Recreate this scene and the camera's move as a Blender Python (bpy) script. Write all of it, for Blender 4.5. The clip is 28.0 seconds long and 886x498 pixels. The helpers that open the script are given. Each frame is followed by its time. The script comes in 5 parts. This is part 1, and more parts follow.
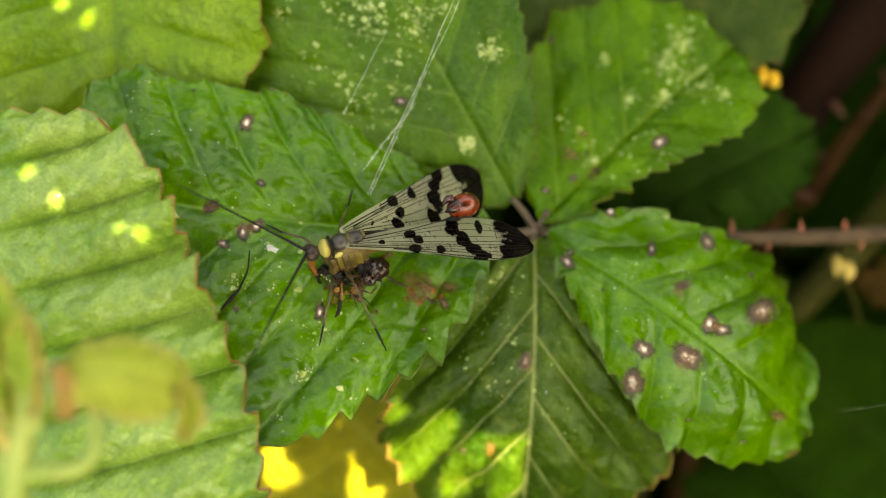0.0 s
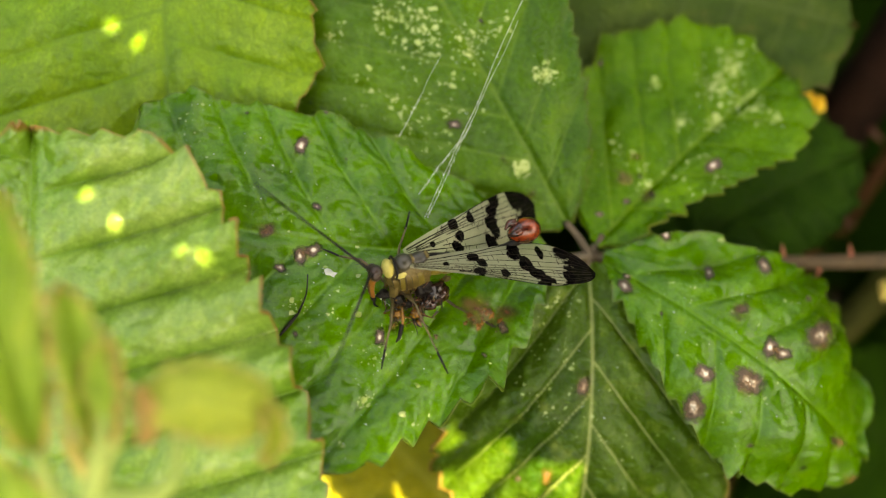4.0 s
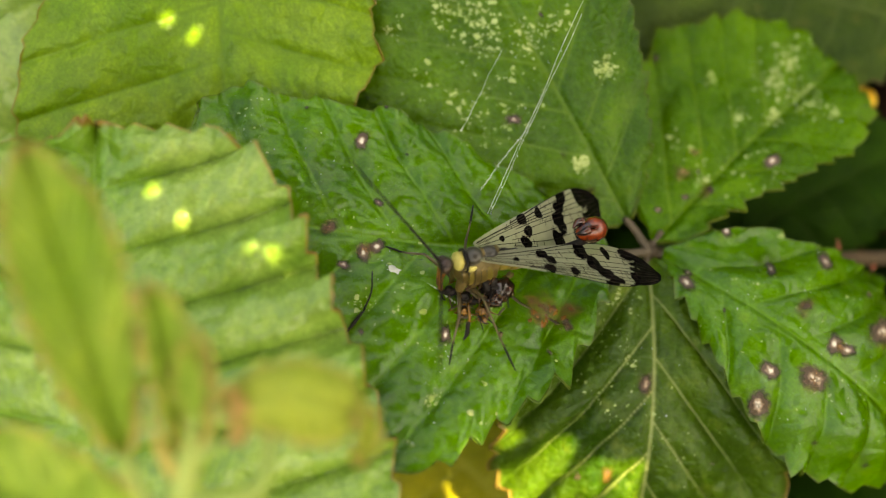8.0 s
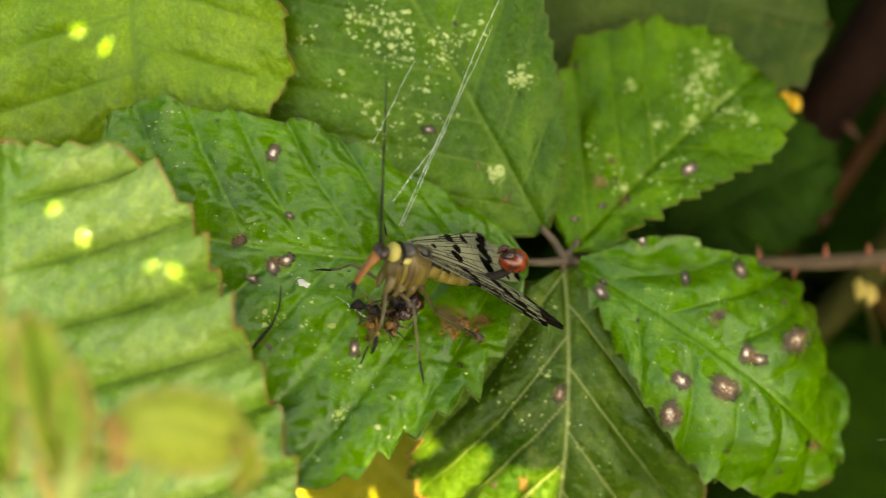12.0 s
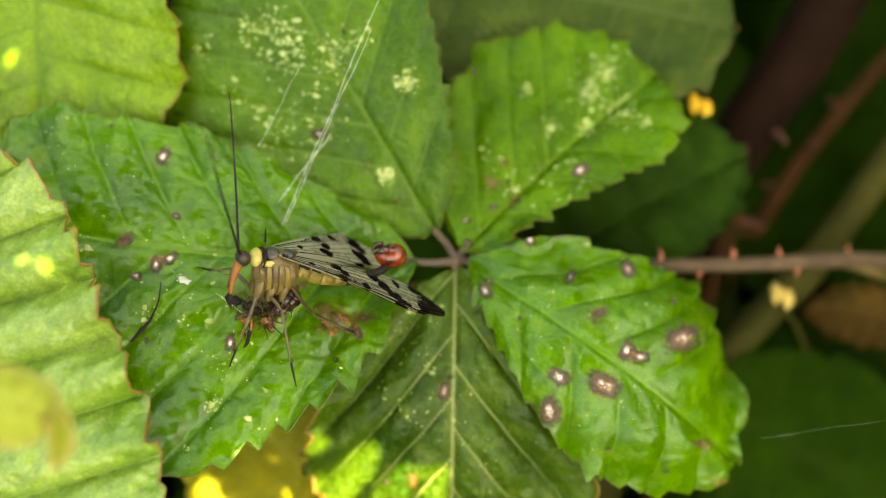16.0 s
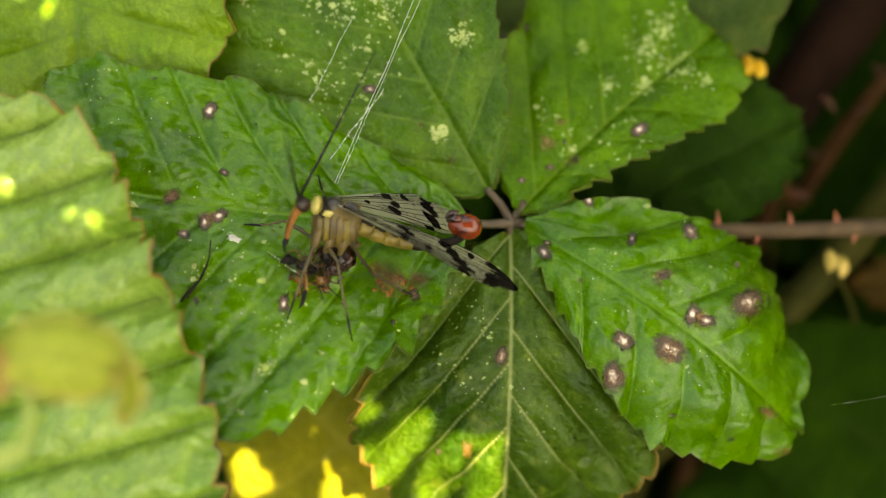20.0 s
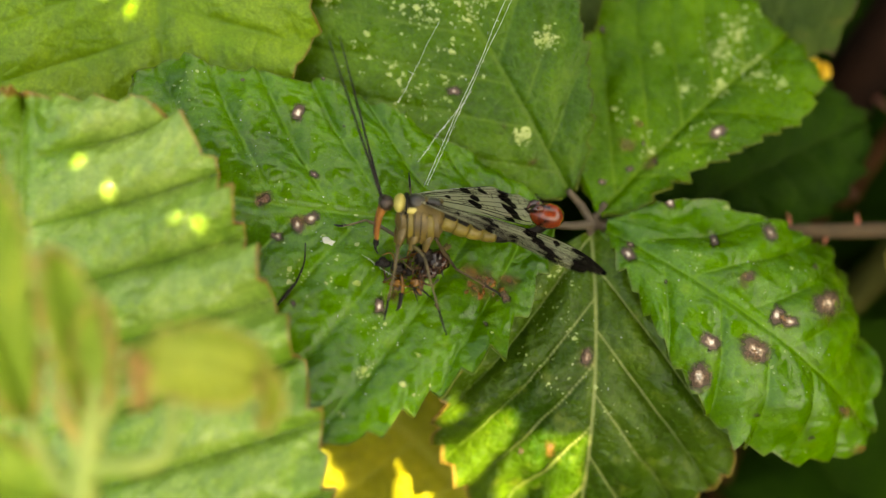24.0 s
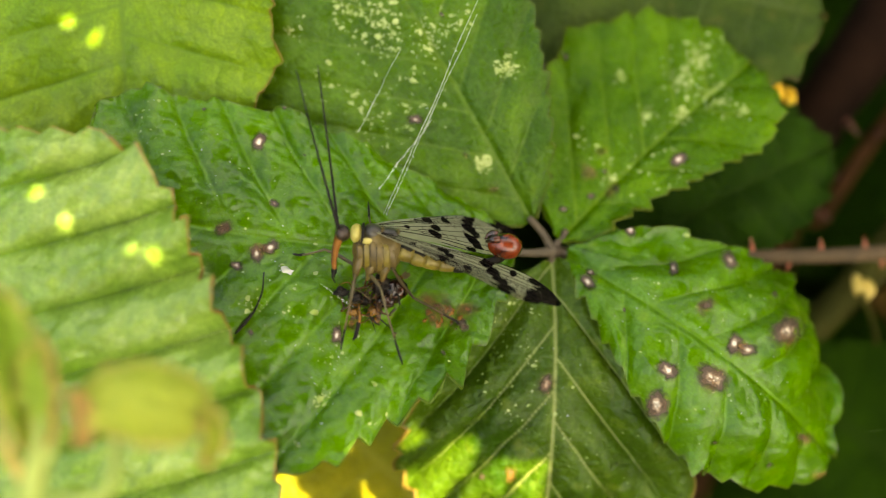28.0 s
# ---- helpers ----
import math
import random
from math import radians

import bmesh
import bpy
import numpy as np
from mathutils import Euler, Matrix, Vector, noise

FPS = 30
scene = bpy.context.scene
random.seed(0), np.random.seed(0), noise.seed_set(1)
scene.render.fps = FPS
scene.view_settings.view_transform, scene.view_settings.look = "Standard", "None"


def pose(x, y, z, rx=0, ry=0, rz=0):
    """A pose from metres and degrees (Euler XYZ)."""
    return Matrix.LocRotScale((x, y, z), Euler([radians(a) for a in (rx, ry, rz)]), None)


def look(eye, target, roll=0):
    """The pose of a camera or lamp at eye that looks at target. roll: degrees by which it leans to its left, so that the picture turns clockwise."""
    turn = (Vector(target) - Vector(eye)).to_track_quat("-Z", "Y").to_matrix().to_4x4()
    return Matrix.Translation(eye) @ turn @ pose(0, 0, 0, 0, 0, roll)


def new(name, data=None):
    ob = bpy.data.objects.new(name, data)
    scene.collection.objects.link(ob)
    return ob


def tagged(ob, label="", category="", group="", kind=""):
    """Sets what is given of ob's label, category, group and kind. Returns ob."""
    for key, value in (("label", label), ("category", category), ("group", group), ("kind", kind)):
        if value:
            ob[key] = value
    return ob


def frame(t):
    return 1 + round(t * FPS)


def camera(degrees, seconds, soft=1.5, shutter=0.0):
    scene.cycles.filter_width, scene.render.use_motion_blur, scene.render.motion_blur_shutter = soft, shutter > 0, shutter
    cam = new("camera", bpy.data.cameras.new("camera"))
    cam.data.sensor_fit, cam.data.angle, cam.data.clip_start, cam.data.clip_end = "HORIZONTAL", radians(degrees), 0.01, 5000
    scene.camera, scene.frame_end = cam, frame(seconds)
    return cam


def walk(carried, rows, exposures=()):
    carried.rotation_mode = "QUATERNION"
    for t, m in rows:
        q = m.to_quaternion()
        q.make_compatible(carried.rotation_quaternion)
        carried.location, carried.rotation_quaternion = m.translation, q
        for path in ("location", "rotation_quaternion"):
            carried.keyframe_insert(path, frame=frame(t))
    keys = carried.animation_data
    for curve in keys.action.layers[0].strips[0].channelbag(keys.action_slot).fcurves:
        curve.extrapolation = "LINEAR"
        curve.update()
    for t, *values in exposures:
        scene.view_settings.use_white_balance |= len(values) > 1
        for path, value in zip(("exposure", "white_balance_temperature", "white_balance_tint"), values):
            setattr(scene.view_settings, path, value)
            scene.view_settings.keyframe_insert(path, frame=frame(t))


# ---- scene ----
cam = camera(40, 28.0, soft=1.1, shutter=0.3)
cam.data.dof.use_dof = True
cam.data.dof.focus_distance = 0.0955
cam.data.dof.aperture_fstop = 13.0

# the leaf's own space: x along the leaf, y up its slope, z out of it; millimetres below
MM = 0.001
LEAF = Matrix.Translation((0, 0, 0.5)) @ pose(0, 0, 0, 38, 0, 0)


def held(x, y, z, rx, ry, rz):
    return LEAF @ pose(x * MM, y * MM, z * MM, rx, ry, rz)


EXPOSURE = [(0, 3.1), (2, 3.08), (3, 3.18), (7, 2.92), (10, 3.08), (13, 3.2), (16, 3.5), (17, 3.36), (18, 3.38), (20, 3.05), (24, 3.04), (25, 3.1), (28, 3.22)]
KELVIN, TINT = 9900, 2
PATH = [
    (0, 4.50, 5.84, 102.52, -1.289, 0.685, 0.412),
    (0.5, 3.63, 4.42, 102.12, 0.123, -0.007, 0.568),
    (1, 3.32, 6.12, 98.41, 0.404, 1.800, 0.497),
    (1.5, -1.21, 3.22, 99.52, 1.315, -0.203, 0.355),
    (2, -0.14, 0.79, 98.71, 1.020, 1.672, 0.231),
    (2.5, 5.53, 2.57, 102.33, -0.118, 1.796, 0.121),
    (3, 6.99, 5.55, 101.65, -0.570, 1.852, 0.590),
    (3.5, -1.19, 4.92, 101.11, 0.606, 0.115, 0.341),
    (5.5, -3.10, 4.09, 101.42, -0.042, -0.936, 0.186),
    (6, -7.50, 3.90, 100.31, -0.010, -1.658, 0.346),
    (6.5, -8.78, 5.62, 100.98, -0.768, -0.899, 0.486),
    (7, -8.09, 4.36, 101.06, -0.237, -0.590, 0.337),
    (7.5, -7.39, 6.65, 98.88, -0.897, -0.304, 0.364),
    (8, -8.38, 4.68, 99.98, 0.298, -1.135, 0.149),
    (8.5, -7.23, 6.51, 99.23, -0.891, -0.633, 0.405),
    (9, -2.96, 10.52, 99.60, -1.500, 0.223, 0.094),
    (9.5, -1.85, 9.25, 99.44, -0.479, 0.051, -0.125),
    (10, -2.91, 7.80, 97.89, 0.192, -1.084, -0.090),
    (10.5, -7.27, 7.35, 95.02, -0.045, -1.935, 0.117),
    (11, -8.68, 7.99, 97.09, -0.712, -2.089, 0.257),
    (11.5, -7.03, 7.60, 98.36, -1.159, -1.719, 0.149),
    (12, -1.97, 7.75, 100.18, -0.924, -1.523, -0.121),
    (12.5, 5.07, 5.28, 100.80, 0.077, -0.285, -0.446),
    (14.5, 10.12, 4.73, 99.00, 0.473, 1.095, -0.177),
    (15, 9.73, 3.73, 101.03, 0.526, 1.071, -0.076),
    (15.5, 12.59, 5.07, 101.02, 0.361, 2.494, -0.189),
    (16, 14.79, 4.40, 102.33, 0.903, 2.522, -0.346),
    (16.5, 7.78, 5.50, 102.18, 0.618, 0.340, -0.099),
    (17, 2.97, 5.28, 101.57, 0.290, -0.163, 0.171),
    (17.5, 6.85, 3.88, 102.16, 0.991, 1.766, -0.099),
    (18, 7.05, 3.97, 100.79, 1.109, 0.617, -0.166),
    (18.5, 7.44, 1.73, 100.10, 1.873, 0.807, -0.406),
    (19, 7.32, 0.77, 99.67, 1.529, 0.989, -0.402),
    (19.5, 8.04, 0.56, 98.72, 1.204, 1.781, -0.213),
    (20, 7.92, 1.58, 98.66, 0.703, 1.347, -0.143),
    (20.5, 5.75, 0.95, 98.83, 1.133, 0.574, -0.203),
    (21, 5.29, 0.87, 99.08, 1.064, 1.017, -0.264),
    (21.5, 4.16, 0.17, 99.13, 1.191, 0.545, -0.185),
    (23.5, 6.26, 0.69, 100.32, 1.621, 1.021, -0.517),
    (24, -2.02, 2.84, 99.38, 0.068, -0.348, -0.140),
    (24.5, -1.16, 6.42, 99.94, -0.460, 0.498, -0.148),
    (25, -0.99, 4.13, 99.25, 1.004, 0.359, -0.317),
    (25.5, 0.24, 5.14, 100.18, 0.215, 0.930, 0.034),
    (26, -0.25, 5.72, 100.27, 0.509, 0.688, -0.093),
    (26.5, -1.57, 4.49, 99.82, 1.324, 0.390, -0.264),
    (27, 3.35, 3.94, 100.27, 0.652, 1.563, -0.182),
    (27.5, 4.80, 4.17, 99.56, 0.502, 0.820, -0.213),
    (28, 1.83, 5.00, 100.12, 0.132, -0.011, -0.068),
]
walk(cam, [(t, held(*row)) for t, *row in PATH], exposures=[(t, e, KELVIN, TINT) for t, e in EXPOSURE])

# ---- light ----
world = bpy.data.worlds.new("World")
scene.world = world
world.use_nodes = True
sky = world.node_tree.nodes.new("ShaderNodeTexSky")
sky.sky_type, sky.sun_disc = "NISHITA", False
sky.dust_density, sky.ozone_density = 5.0, 0.4
# the sun, in the leaf's space and in the world
SUN_LEAF = np.array((0.35, 0.25, 0.90))
SUN_WAY = (LEAF.to_3x3() @ Vector(SUN_LEAF)).normalized()
sky.sun_elevation = math.asin(SUN_WAY.z)
sky.sun_rotation = math.atan2(SUN_WAY.x, SUN_WAY.y)
world.node_tree.links.new(sky.outputs[0], world.node_tree.nodes["Background"].inputs[0])
world.node_tree.nodes["Background"].inputs[1].default_value = 0.09
sun = new("sun", bpy.data.lights.new("sun", "SUN"))
sun.data.energy, sun.data.angle, sun.data.color = 5.0, radians(0.22), (1.0, 0.85, 0.7)
sun.matrix_world = look((0, 0, 3), Vector((0, 0, 3)) - SUN_WAY)


# ---- materials ----
def nodes_of(name):
    m = bpy.data.materials.new(name)
    m.use_nodes = True
    nt = m.node_tree
    return m, nt, nt.nodes["Principled BSDF"], nt.nodes["Material Output"]


def node(nt, kind, **values):
    n = nt.nodes.new("ShaderNode" + kind)
    for k, v in values.items():
        n.inputs[k.replace("_", " ")].default_value = v
    return n


def ramp(nt, source, *stops):
    r = nt.nodes.new("ShaderNodeValToRGB")
    els = r.color_ramp.elements
    while len(els) < len(stops):
        els.new(0.5)
    for e, (p, c) in zip(els, stops):
        e.position, e.color = p, (*c, 1) if len(c) == 3 else c
    nt.links.new(source, r.inputs[0])
    return r.outputs[0]


def mixed(nt, fac, a, b, blend="MIX"):
    m = nt.nodes.new("ShaderNodeMix")
    m.data_type, m.blend_type = "RGBA", blend
    for socket, value in ((m.inputs[0], fac), (m.inputs[6], a), (m.inputs[7], b)):
        if isinstance(value, bpy.types.NodeSocket):
            nt.links.new(value, socket)
        elif isinstance(value, (int, float)):
            socket.default_value = value
        else:
            socket.default_value = (*value, 1)
    return m.outputs[2]


def simple(name, dark, light, rough=0.5, scale=900.0, bump=0.2, metallic=0.0, coat=0.0, spec=0.5, depth=0.00006):
    """Two tones mixed by noise at two scales, with a fine relief."""
    m, nt, b, out = nodes_of(name)
    co = nt.nodes.new("ShaderNodeTexCoord")
    big = node(nt, "TexNoise", Scale=scale * 0.35, Detail=3.0)
    fine = node(nt, "TexNoise", Scale=scale * 2.2, Detail=4.0)
    for n in (big, fine):
        nt.links.new(co.outputs["Object"], n.inputs["Vector"])
    col = mixed(nt, ramp(nt, big.outputs[0], (0.35, (0, 0, 0)), (0.65, (1, 1, 1))), dark, light)
    col = mixed(nt, ramp(nt, fine.outputs[0], (0.3, (0, 0, 0)), (0.75, (0.45, 0.45, 0.45))), col, [c * 0.55 for c in dark])
    nt.links.new(col, b.inputs["Base Color"])
    b.inputs["Roughness"].default_value = rough
    b.inputs["Metallic"].default_value = metallic
    b.inputs["Coat Weight"].default_value = coat
    b.inputs["Specular IOR Level"].default_value = spec
    bp = node(nt, "Bump", Strength=bump, Distance=depth)
    nt.links.new(fine.outputs[0], bp.inputs["Height"])
    nt.links.new(bp.outputs[0], b.inputs["Normal"])
    return m


def leaf_material(name, dark, light, vein, rough=0.42, translucent=0.3, margin=(0.25, 0.1, 0.03), cell=0.8, yellow=(0.3, 0.3, 0.02), wilt=0.25, relief=0.55, gloss=0.27, net_tint=0.3):
    """A leaf blade: blotched green, paler veins, a net of fine veins in relief, a tinted margin."""
    m, nt, b, out = nodes_of(name)
    co = nt.nodes.new("ShaderNodeTexCoord")
    uv = co.outputs["UV"]
    va = nt.nodes.new("ShaderNodeAttribute")
    va.attribute_name = "vein"
    ma = nt.nodes.new("ShaderNodeAttribute")
    ma.attribute_name = "margin"
    big = node(nt, "TexNoise", Scale=120.0, Detail=4.0)
    mid = node(nt, "TexNoise", Scale=520.0, Detail=5.0, Roughness=0.65)
    fine = node(nt, "TexNoise", Scale=4200.0, Detail=3.0)
    for n in (big, mid, fine):
        nt.links.new(co.outputs["Object"], n.inputs["Vector"])
    # the net of small veins, warped a little
    warp = nt.nodes.new("ShaderNodeVectorMath")
    warp.operation = "MULTIPLY_ADD"
    nt.links.new(mid.outputs["Color"], warp.inputs[0])
    warp.inputs[1].default_value = (0.0005, 0.0005, 0)
    nt.links.new(uv, warp.inputs[2])
    net = nt.nodes.new("ShaderNodeTexVoronoi")
    net.feature = "DISTANCE_TO_EDGE"
    net.inputs["Scale"].default_value = 1000.0 / cell
    nt.links.new(warp.outputs[0], net.inputs["Vector"])
    net2 = nt.nodes.new("ShaderNodeTexVoronoi")
    net2.feature = "DISTANCE_TO_EDGE"
    net2.inputs["Scale"].default_value = 3100.0 / cell
    nt.links.new(warp.outputs[0], net2.inputs["Vector"])
    col = mixed(nt, ramp(nt, big.outputs[0], (0.32, (0, 0, 0)), (0.68, (1, 1, 1))), dark, light)
    col = mixed(nt, ramp(nt, mid.outputs[0], (0.58, (0, 0, 0)), (0.85, (wilt,) * 3)), col, yellow)
    grain = ramp(nt, fine.outputs[0], (0.3, (0.6, 0.66, 0.6)), (0.7, (1.2, 1.15, 1.1)))
    col = mixed(nt, 0.75, col, grain, "MULTIPLY")
    col = mixed(nt, 0.8, col, ramp(nt, mid.outputs[0], (0.3, (0.62, 0.68, 0.6)), (0.68, (1.3, 1.22, 1.2))), "MULTIPLY")
    lines = ramp(nt, net.outputs["Distance"], (0.0, (net_tint,) * 3), (0.1, (0, 0, 0)))
    col = mixed(nt, lines, col, vein)
    col = mixed(nt, ramp(nt, va.outputs["Fac"], (0.25, (0, 0, 0)), (0.95, (0.8, 0.8, 0.8))), col, vein)
    col = mixed(nt, ramp(nt, ma.outputs["Fac"], (0.55, (0, 0, 0)), (1.0, (0.75, 0.75, 0.75))), col, margin)
    nt.links.new(col, b.inputs["Base Color"])
    rr = ramp(nt, mid.outputs[0], (0.3, (rough - 0.08,) * 3), (0.7, (rough + 0.12,) * 3))
    nt.links.new(rr, b.inputs["Roughness"])
    b.inputs["Specular IOR Level"].default_value = gloss
    h1 = ramp(nt, net.outputs["Distance"], (0.0, (0, 0, 0)), (0.28, (0.8, 0.8, 0.8)))
    h2 = ramp(nt, net2.outputs["Distance"], (0.0, (0, 0, 0)), (0.3, (0.2, 0.2, 0.2)))
    hh = mixed(nt, 1.0, h1, h2, "ADD")
    hh = mixed(nt, 0.12, hh, fine.outputs[0])
    bp = node(nt, "Bump", Strength=relief, Distance=0.0004)
    nt.links.new(hh, bp.inputs["Height"])
    nt.links.new(bp.outputs[0], b.inputs["Normal"])
    tr = nt.nodes.new("ShaderNodeBsdfTranslucent")
    nt.links.new(mixed(nt, 0.5, col, yellow), tr.inputs[0])
    nt.links.new(bp.outputs[0], tr.inputs["Normal"])
    mx = nt.nodes.new("ShaderNodeMixShader")
    mx.inputs[0].default_value = translucent
    nt.links.new(b.outputs[0], mx.inputs[1])
    nt.links.new(tr.outputs[0], mx.inputs[2])
    nt.links.new(mx.outputs[0], out.inputs[0])
    return m


M_DEEP = leaf_material("leaf_deep_green", (0.032, 0.128, 0.0015), (0.105, 0.29, 0.003), (0.12, 0.29, 0.008), rough=0.23, wilt=0.24, margin=(0.1, 0.14, 0.02), relief=0.13, gloss=0.48, cell=1.1, net_tint=0.15)
M_MID = leaf_material("leaf_mid_green", (0.042, 0.14, 0.002), (0.11, 0.27, 0.004), (0.15, 0.28, 0.015), rough=0.24, wilt=0.14, margin=(0.12, 0.14, 0.02), relief=0.28, gloss=0.2, net_tint=0.15)
M_DIM = leaf_material("leaf_dim_green", (0.034, 0.112, 0.004), (0.09, 0.215, 0.008), (0.13, 0.24, 0.025), rough=0.24, wilt=0.14, margin=(0.1, 0.12, 0.02), relief=0.28, gloss=0.28, net_tint=0.15)
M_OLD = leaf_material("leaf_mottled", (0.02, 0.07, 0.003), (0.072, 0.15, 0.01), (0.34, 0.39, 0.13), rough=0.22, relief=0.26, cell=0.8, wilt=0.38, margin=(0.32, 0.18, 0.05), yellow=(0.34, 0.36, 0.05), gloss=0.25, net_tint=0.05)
M_LIGHT = leaf_material("leaf_fresh_green", (0.16, 0.33, 0.032), (0.335, 0.5, 0.115), (0.15, 0.31, 0.02), rough=0.2, translucent=0.2, margin=(0.38, 0.12, 0.05), wilt=0.12, cell=1.2, relief=0.26, gloss=0.6, net_tint=0.12)
M_LIME = leaf_material("leaf_lime", (0.15, 0.32, 0.012), (0.265, 0.44, 0.03), (0.12, 0.25, 0.012), relief=0.25, cell=1.1, rough=0.34, translucent=0.35, margin=(0.3, 0.12, 0.04), wilt=0.2, gloss=0.35)
M_YELLOW = leaf_material("leaf_yellowed", (0.26, 0.3, 0.012), (0.42, 0.41, 0.02), (0.42, 0.42, 0.05), rough=0.5, translucent=0.4, wilt=0.6, yellow=(0.55, 0.4, 0.03))
# near-black green: the deep shade of the thicket is put into this colour
M_SHADE = leaf_material("leaf_deep_shade_green", (0.007, 0.023, 0.0008), (0.014, 0.044, 0.0014), (0.014, 0.035, 0.003), rough=0.7, wilt=0.1, gloss=0.04, translucent=0.15, yellow=(0.03, 0.07, 0.004), margin=(0.012, 0.03, 0.002))
# darkened leaf green: the shade behind the leaflets is put into the colour
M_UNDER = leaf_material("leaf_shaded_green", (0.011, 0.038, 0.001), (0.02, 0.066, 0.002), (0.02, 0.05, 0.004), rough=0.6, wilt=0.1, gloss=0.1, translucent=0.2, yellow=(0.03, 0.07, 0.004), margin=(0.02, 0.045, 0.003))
M_WITHER = leaf_material("leaf_withering", (0.05, 0.03, 0.006), (0.1, 0.06, 0.01), (0.08, 0.05, 0.015), rough=0.6, wilt=0.4, gloss=0.1, translucent=0.2, yellow=(0.12, 0.05, 0.008), margin=(0.06, 0.03, 0.008))
M_GREY = leaf_material("leaf_dull_green", (0.03, 0.08, 0.006), (0.085, 0.145, 0.016), (0.09, 0.14, 0.03), rough=0.55, wilt=0.75, yellow=(0.16, 0.12, 0.04), margin=(0.16, 0.1, 0.05))
M_YOUNG = leaf_material("leaf_unfolding", (0.23, 0.42, 0.035), (0.42, 0.57, 0.09), (0.22, 0.38, 0.04), rough=0.4, translucent=0.25, margin=(0.72, 0.36, 0.14), wilt=0.4, yellow=(0.6, 0.5, 0.06))
M_GOLDEN = leaf_material("leaf_unfolding_golden", (0.33, 0.46, 0.035), (0.52, 0.6, 0.1), (0.4, 0.48, 0.06), rough=0.4, translucent=0.3, margin=(0.74, 0.46, 0.18), wilt=0.4, yellow=(0.66, 0.52, 0.08))
M_BLUSH = leaf_material("leaf_blushed", (0.58, 0.5, 0.12), (0.72, 0.54, 0.2), (0.5, 0.4, 0.1), rough=0.4, translucent=0.25, margin=(0.72, 0.32, 0.16), wilt=0.4, yellow=(0.66, 0.4, 0.12))
M_STALK = simple("stalk_pinkish", (0.06, 0.044, 0.025), (0.15, 0.11, 0.066), 0.6)
M_CANE = simple("cane_bark", (0.045, 0.029, 0.012), (0.1, 0.062, 0.028), 0.75, 900)
# dark brown bark, lowered to near black to carry the thicket's shade
M_SHADEDCANE = simple("cane_shaded_bark", (0.008, 0.0038, 0.0022), (0.02, 0.009, 0.005), 0.9, 400, spec=0.08)
M_DRYCANE = simple("cane_dry_bark", (0.05, 0.022, 0.008), (0.1, 0.045, 0.018), 0.8, 600, spec=0.1)
M_DRYTWIG = simple("twig_dry_bark", (0.1, 0.075, 0.02), (0.17, 0.13, 0.045), 0.8, 600, spec=0.1)
# olive bark, its tone lowered to hold the shade among background stems
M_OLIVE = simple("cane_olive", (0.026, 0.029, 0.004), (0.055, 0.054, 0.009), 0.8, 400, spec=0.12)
M_GREENSTALK = simple("stalk_green", (0.25, 0.36, 0.06), (0.4, 0.48, 0.1), 0.5)
M_THORN = simple("thorn_red", (0.3, 0.07, 0.04), (0.45, 0.16, 0.08), 0.4)
M_DARKTHORN = simple("thorn_dark", (0.07, 0.02, 0.012), (0.13, 0.045, 0.025), 0.5)
M_SOIL = simple("soil", (0.01, 0.007, 0.005), (0.025, 0.017, 0.01), 0.95, 12, 0.8, depth=0.01)
M_CREAM = simple("petal_cream", (0.5, 0.38, 0.08), (0.66, 0.5, 0.16), 0.5)
M_PETAL = simple("petal_yellow", (0.75, 0.42, 0.02), (0.85, 0.6, 0.05), 0.5)


# ---- builders ----
def thing(name, label, category, at=(0, 0, 0), group="", kind="", turn=None):
    """An Empty at a place in the leaf's space (millimetres); its parts are built in millimetres of that space."""
    ob = new(name)
    ob.empty_display_size = 0.002
    ob.matrix_world = LEAF @ Matrix.Translation(Vector(at) * MM) @ (turn or Matrix())
    ob["at"] = [float(c) for c in at]
    return tagged(ob, label, category, group, kind)


def root_of(ob):
    while ob.parent:
        ob = ob.parent
    return ob


def mesh_part(name, verts, faces, material, parent, label="", smooth=True, attributes=None, uv=None, own=False):
    """One mesh under a thing or part. verts: millimetres in the leaf's space, or in the thing's own (own)."""
    v = np.asarray(verts, float)
    if not own:
        v = v - np.array(root_of(parent)["at"])
    me = bpy.data.meshes.new(name)
    me.from_pydata((v * MM).tolist(), [], faces)
    for mat in material if isinstance(material, (list, tuple)) else [material]:
        me.materials.append(mat)
    if smooth:
        me.polygons.foreach_set("use_smooth", np.ones(len(me.polygons), bool))
    for key, values in (attributes or {}).items():
        a = me.attributes.new(key, "FLOAT", "POINT")
        a.data.foreach_set("value", np.asarray(values, np.float32))
    if uv is not None:
        layer = me.uv_layers.new(name="UVMap")
        idx = np.empty(len(me.loops), np.int32)
        me.loops.foreach_get("vertex_index", idx)
        layer.data.foreach_set("uv", (np.asarray(uv, np.float32)[idx] * MM).ravel())
    me.update()
    ob = new(name, me)
    ob.parent = parent
    return tagged(ob, label)


def catmull(points, n):
    """n points along a smooth line through the given ones."""
    p = np.array([np.array(q, float) for q in points])
    p = np.concatenate([[2 * p[0] - p[1]], p, [2 * p[-1] - p[-2]]])
    out = []
    for u in np.linspace(0, len(p) - 3 - 1e-6, n):
        i, f = int(u), u - int(u)
        a, b, c, d = p[i : i + 4]
        out.append(0.5 * (2 * b + (c - a) * f + (2 * a - 5 * b + 4 * c - d) * f * f + (3 * b - a - 3 * c + d) * f**3))
    return np.array(out)


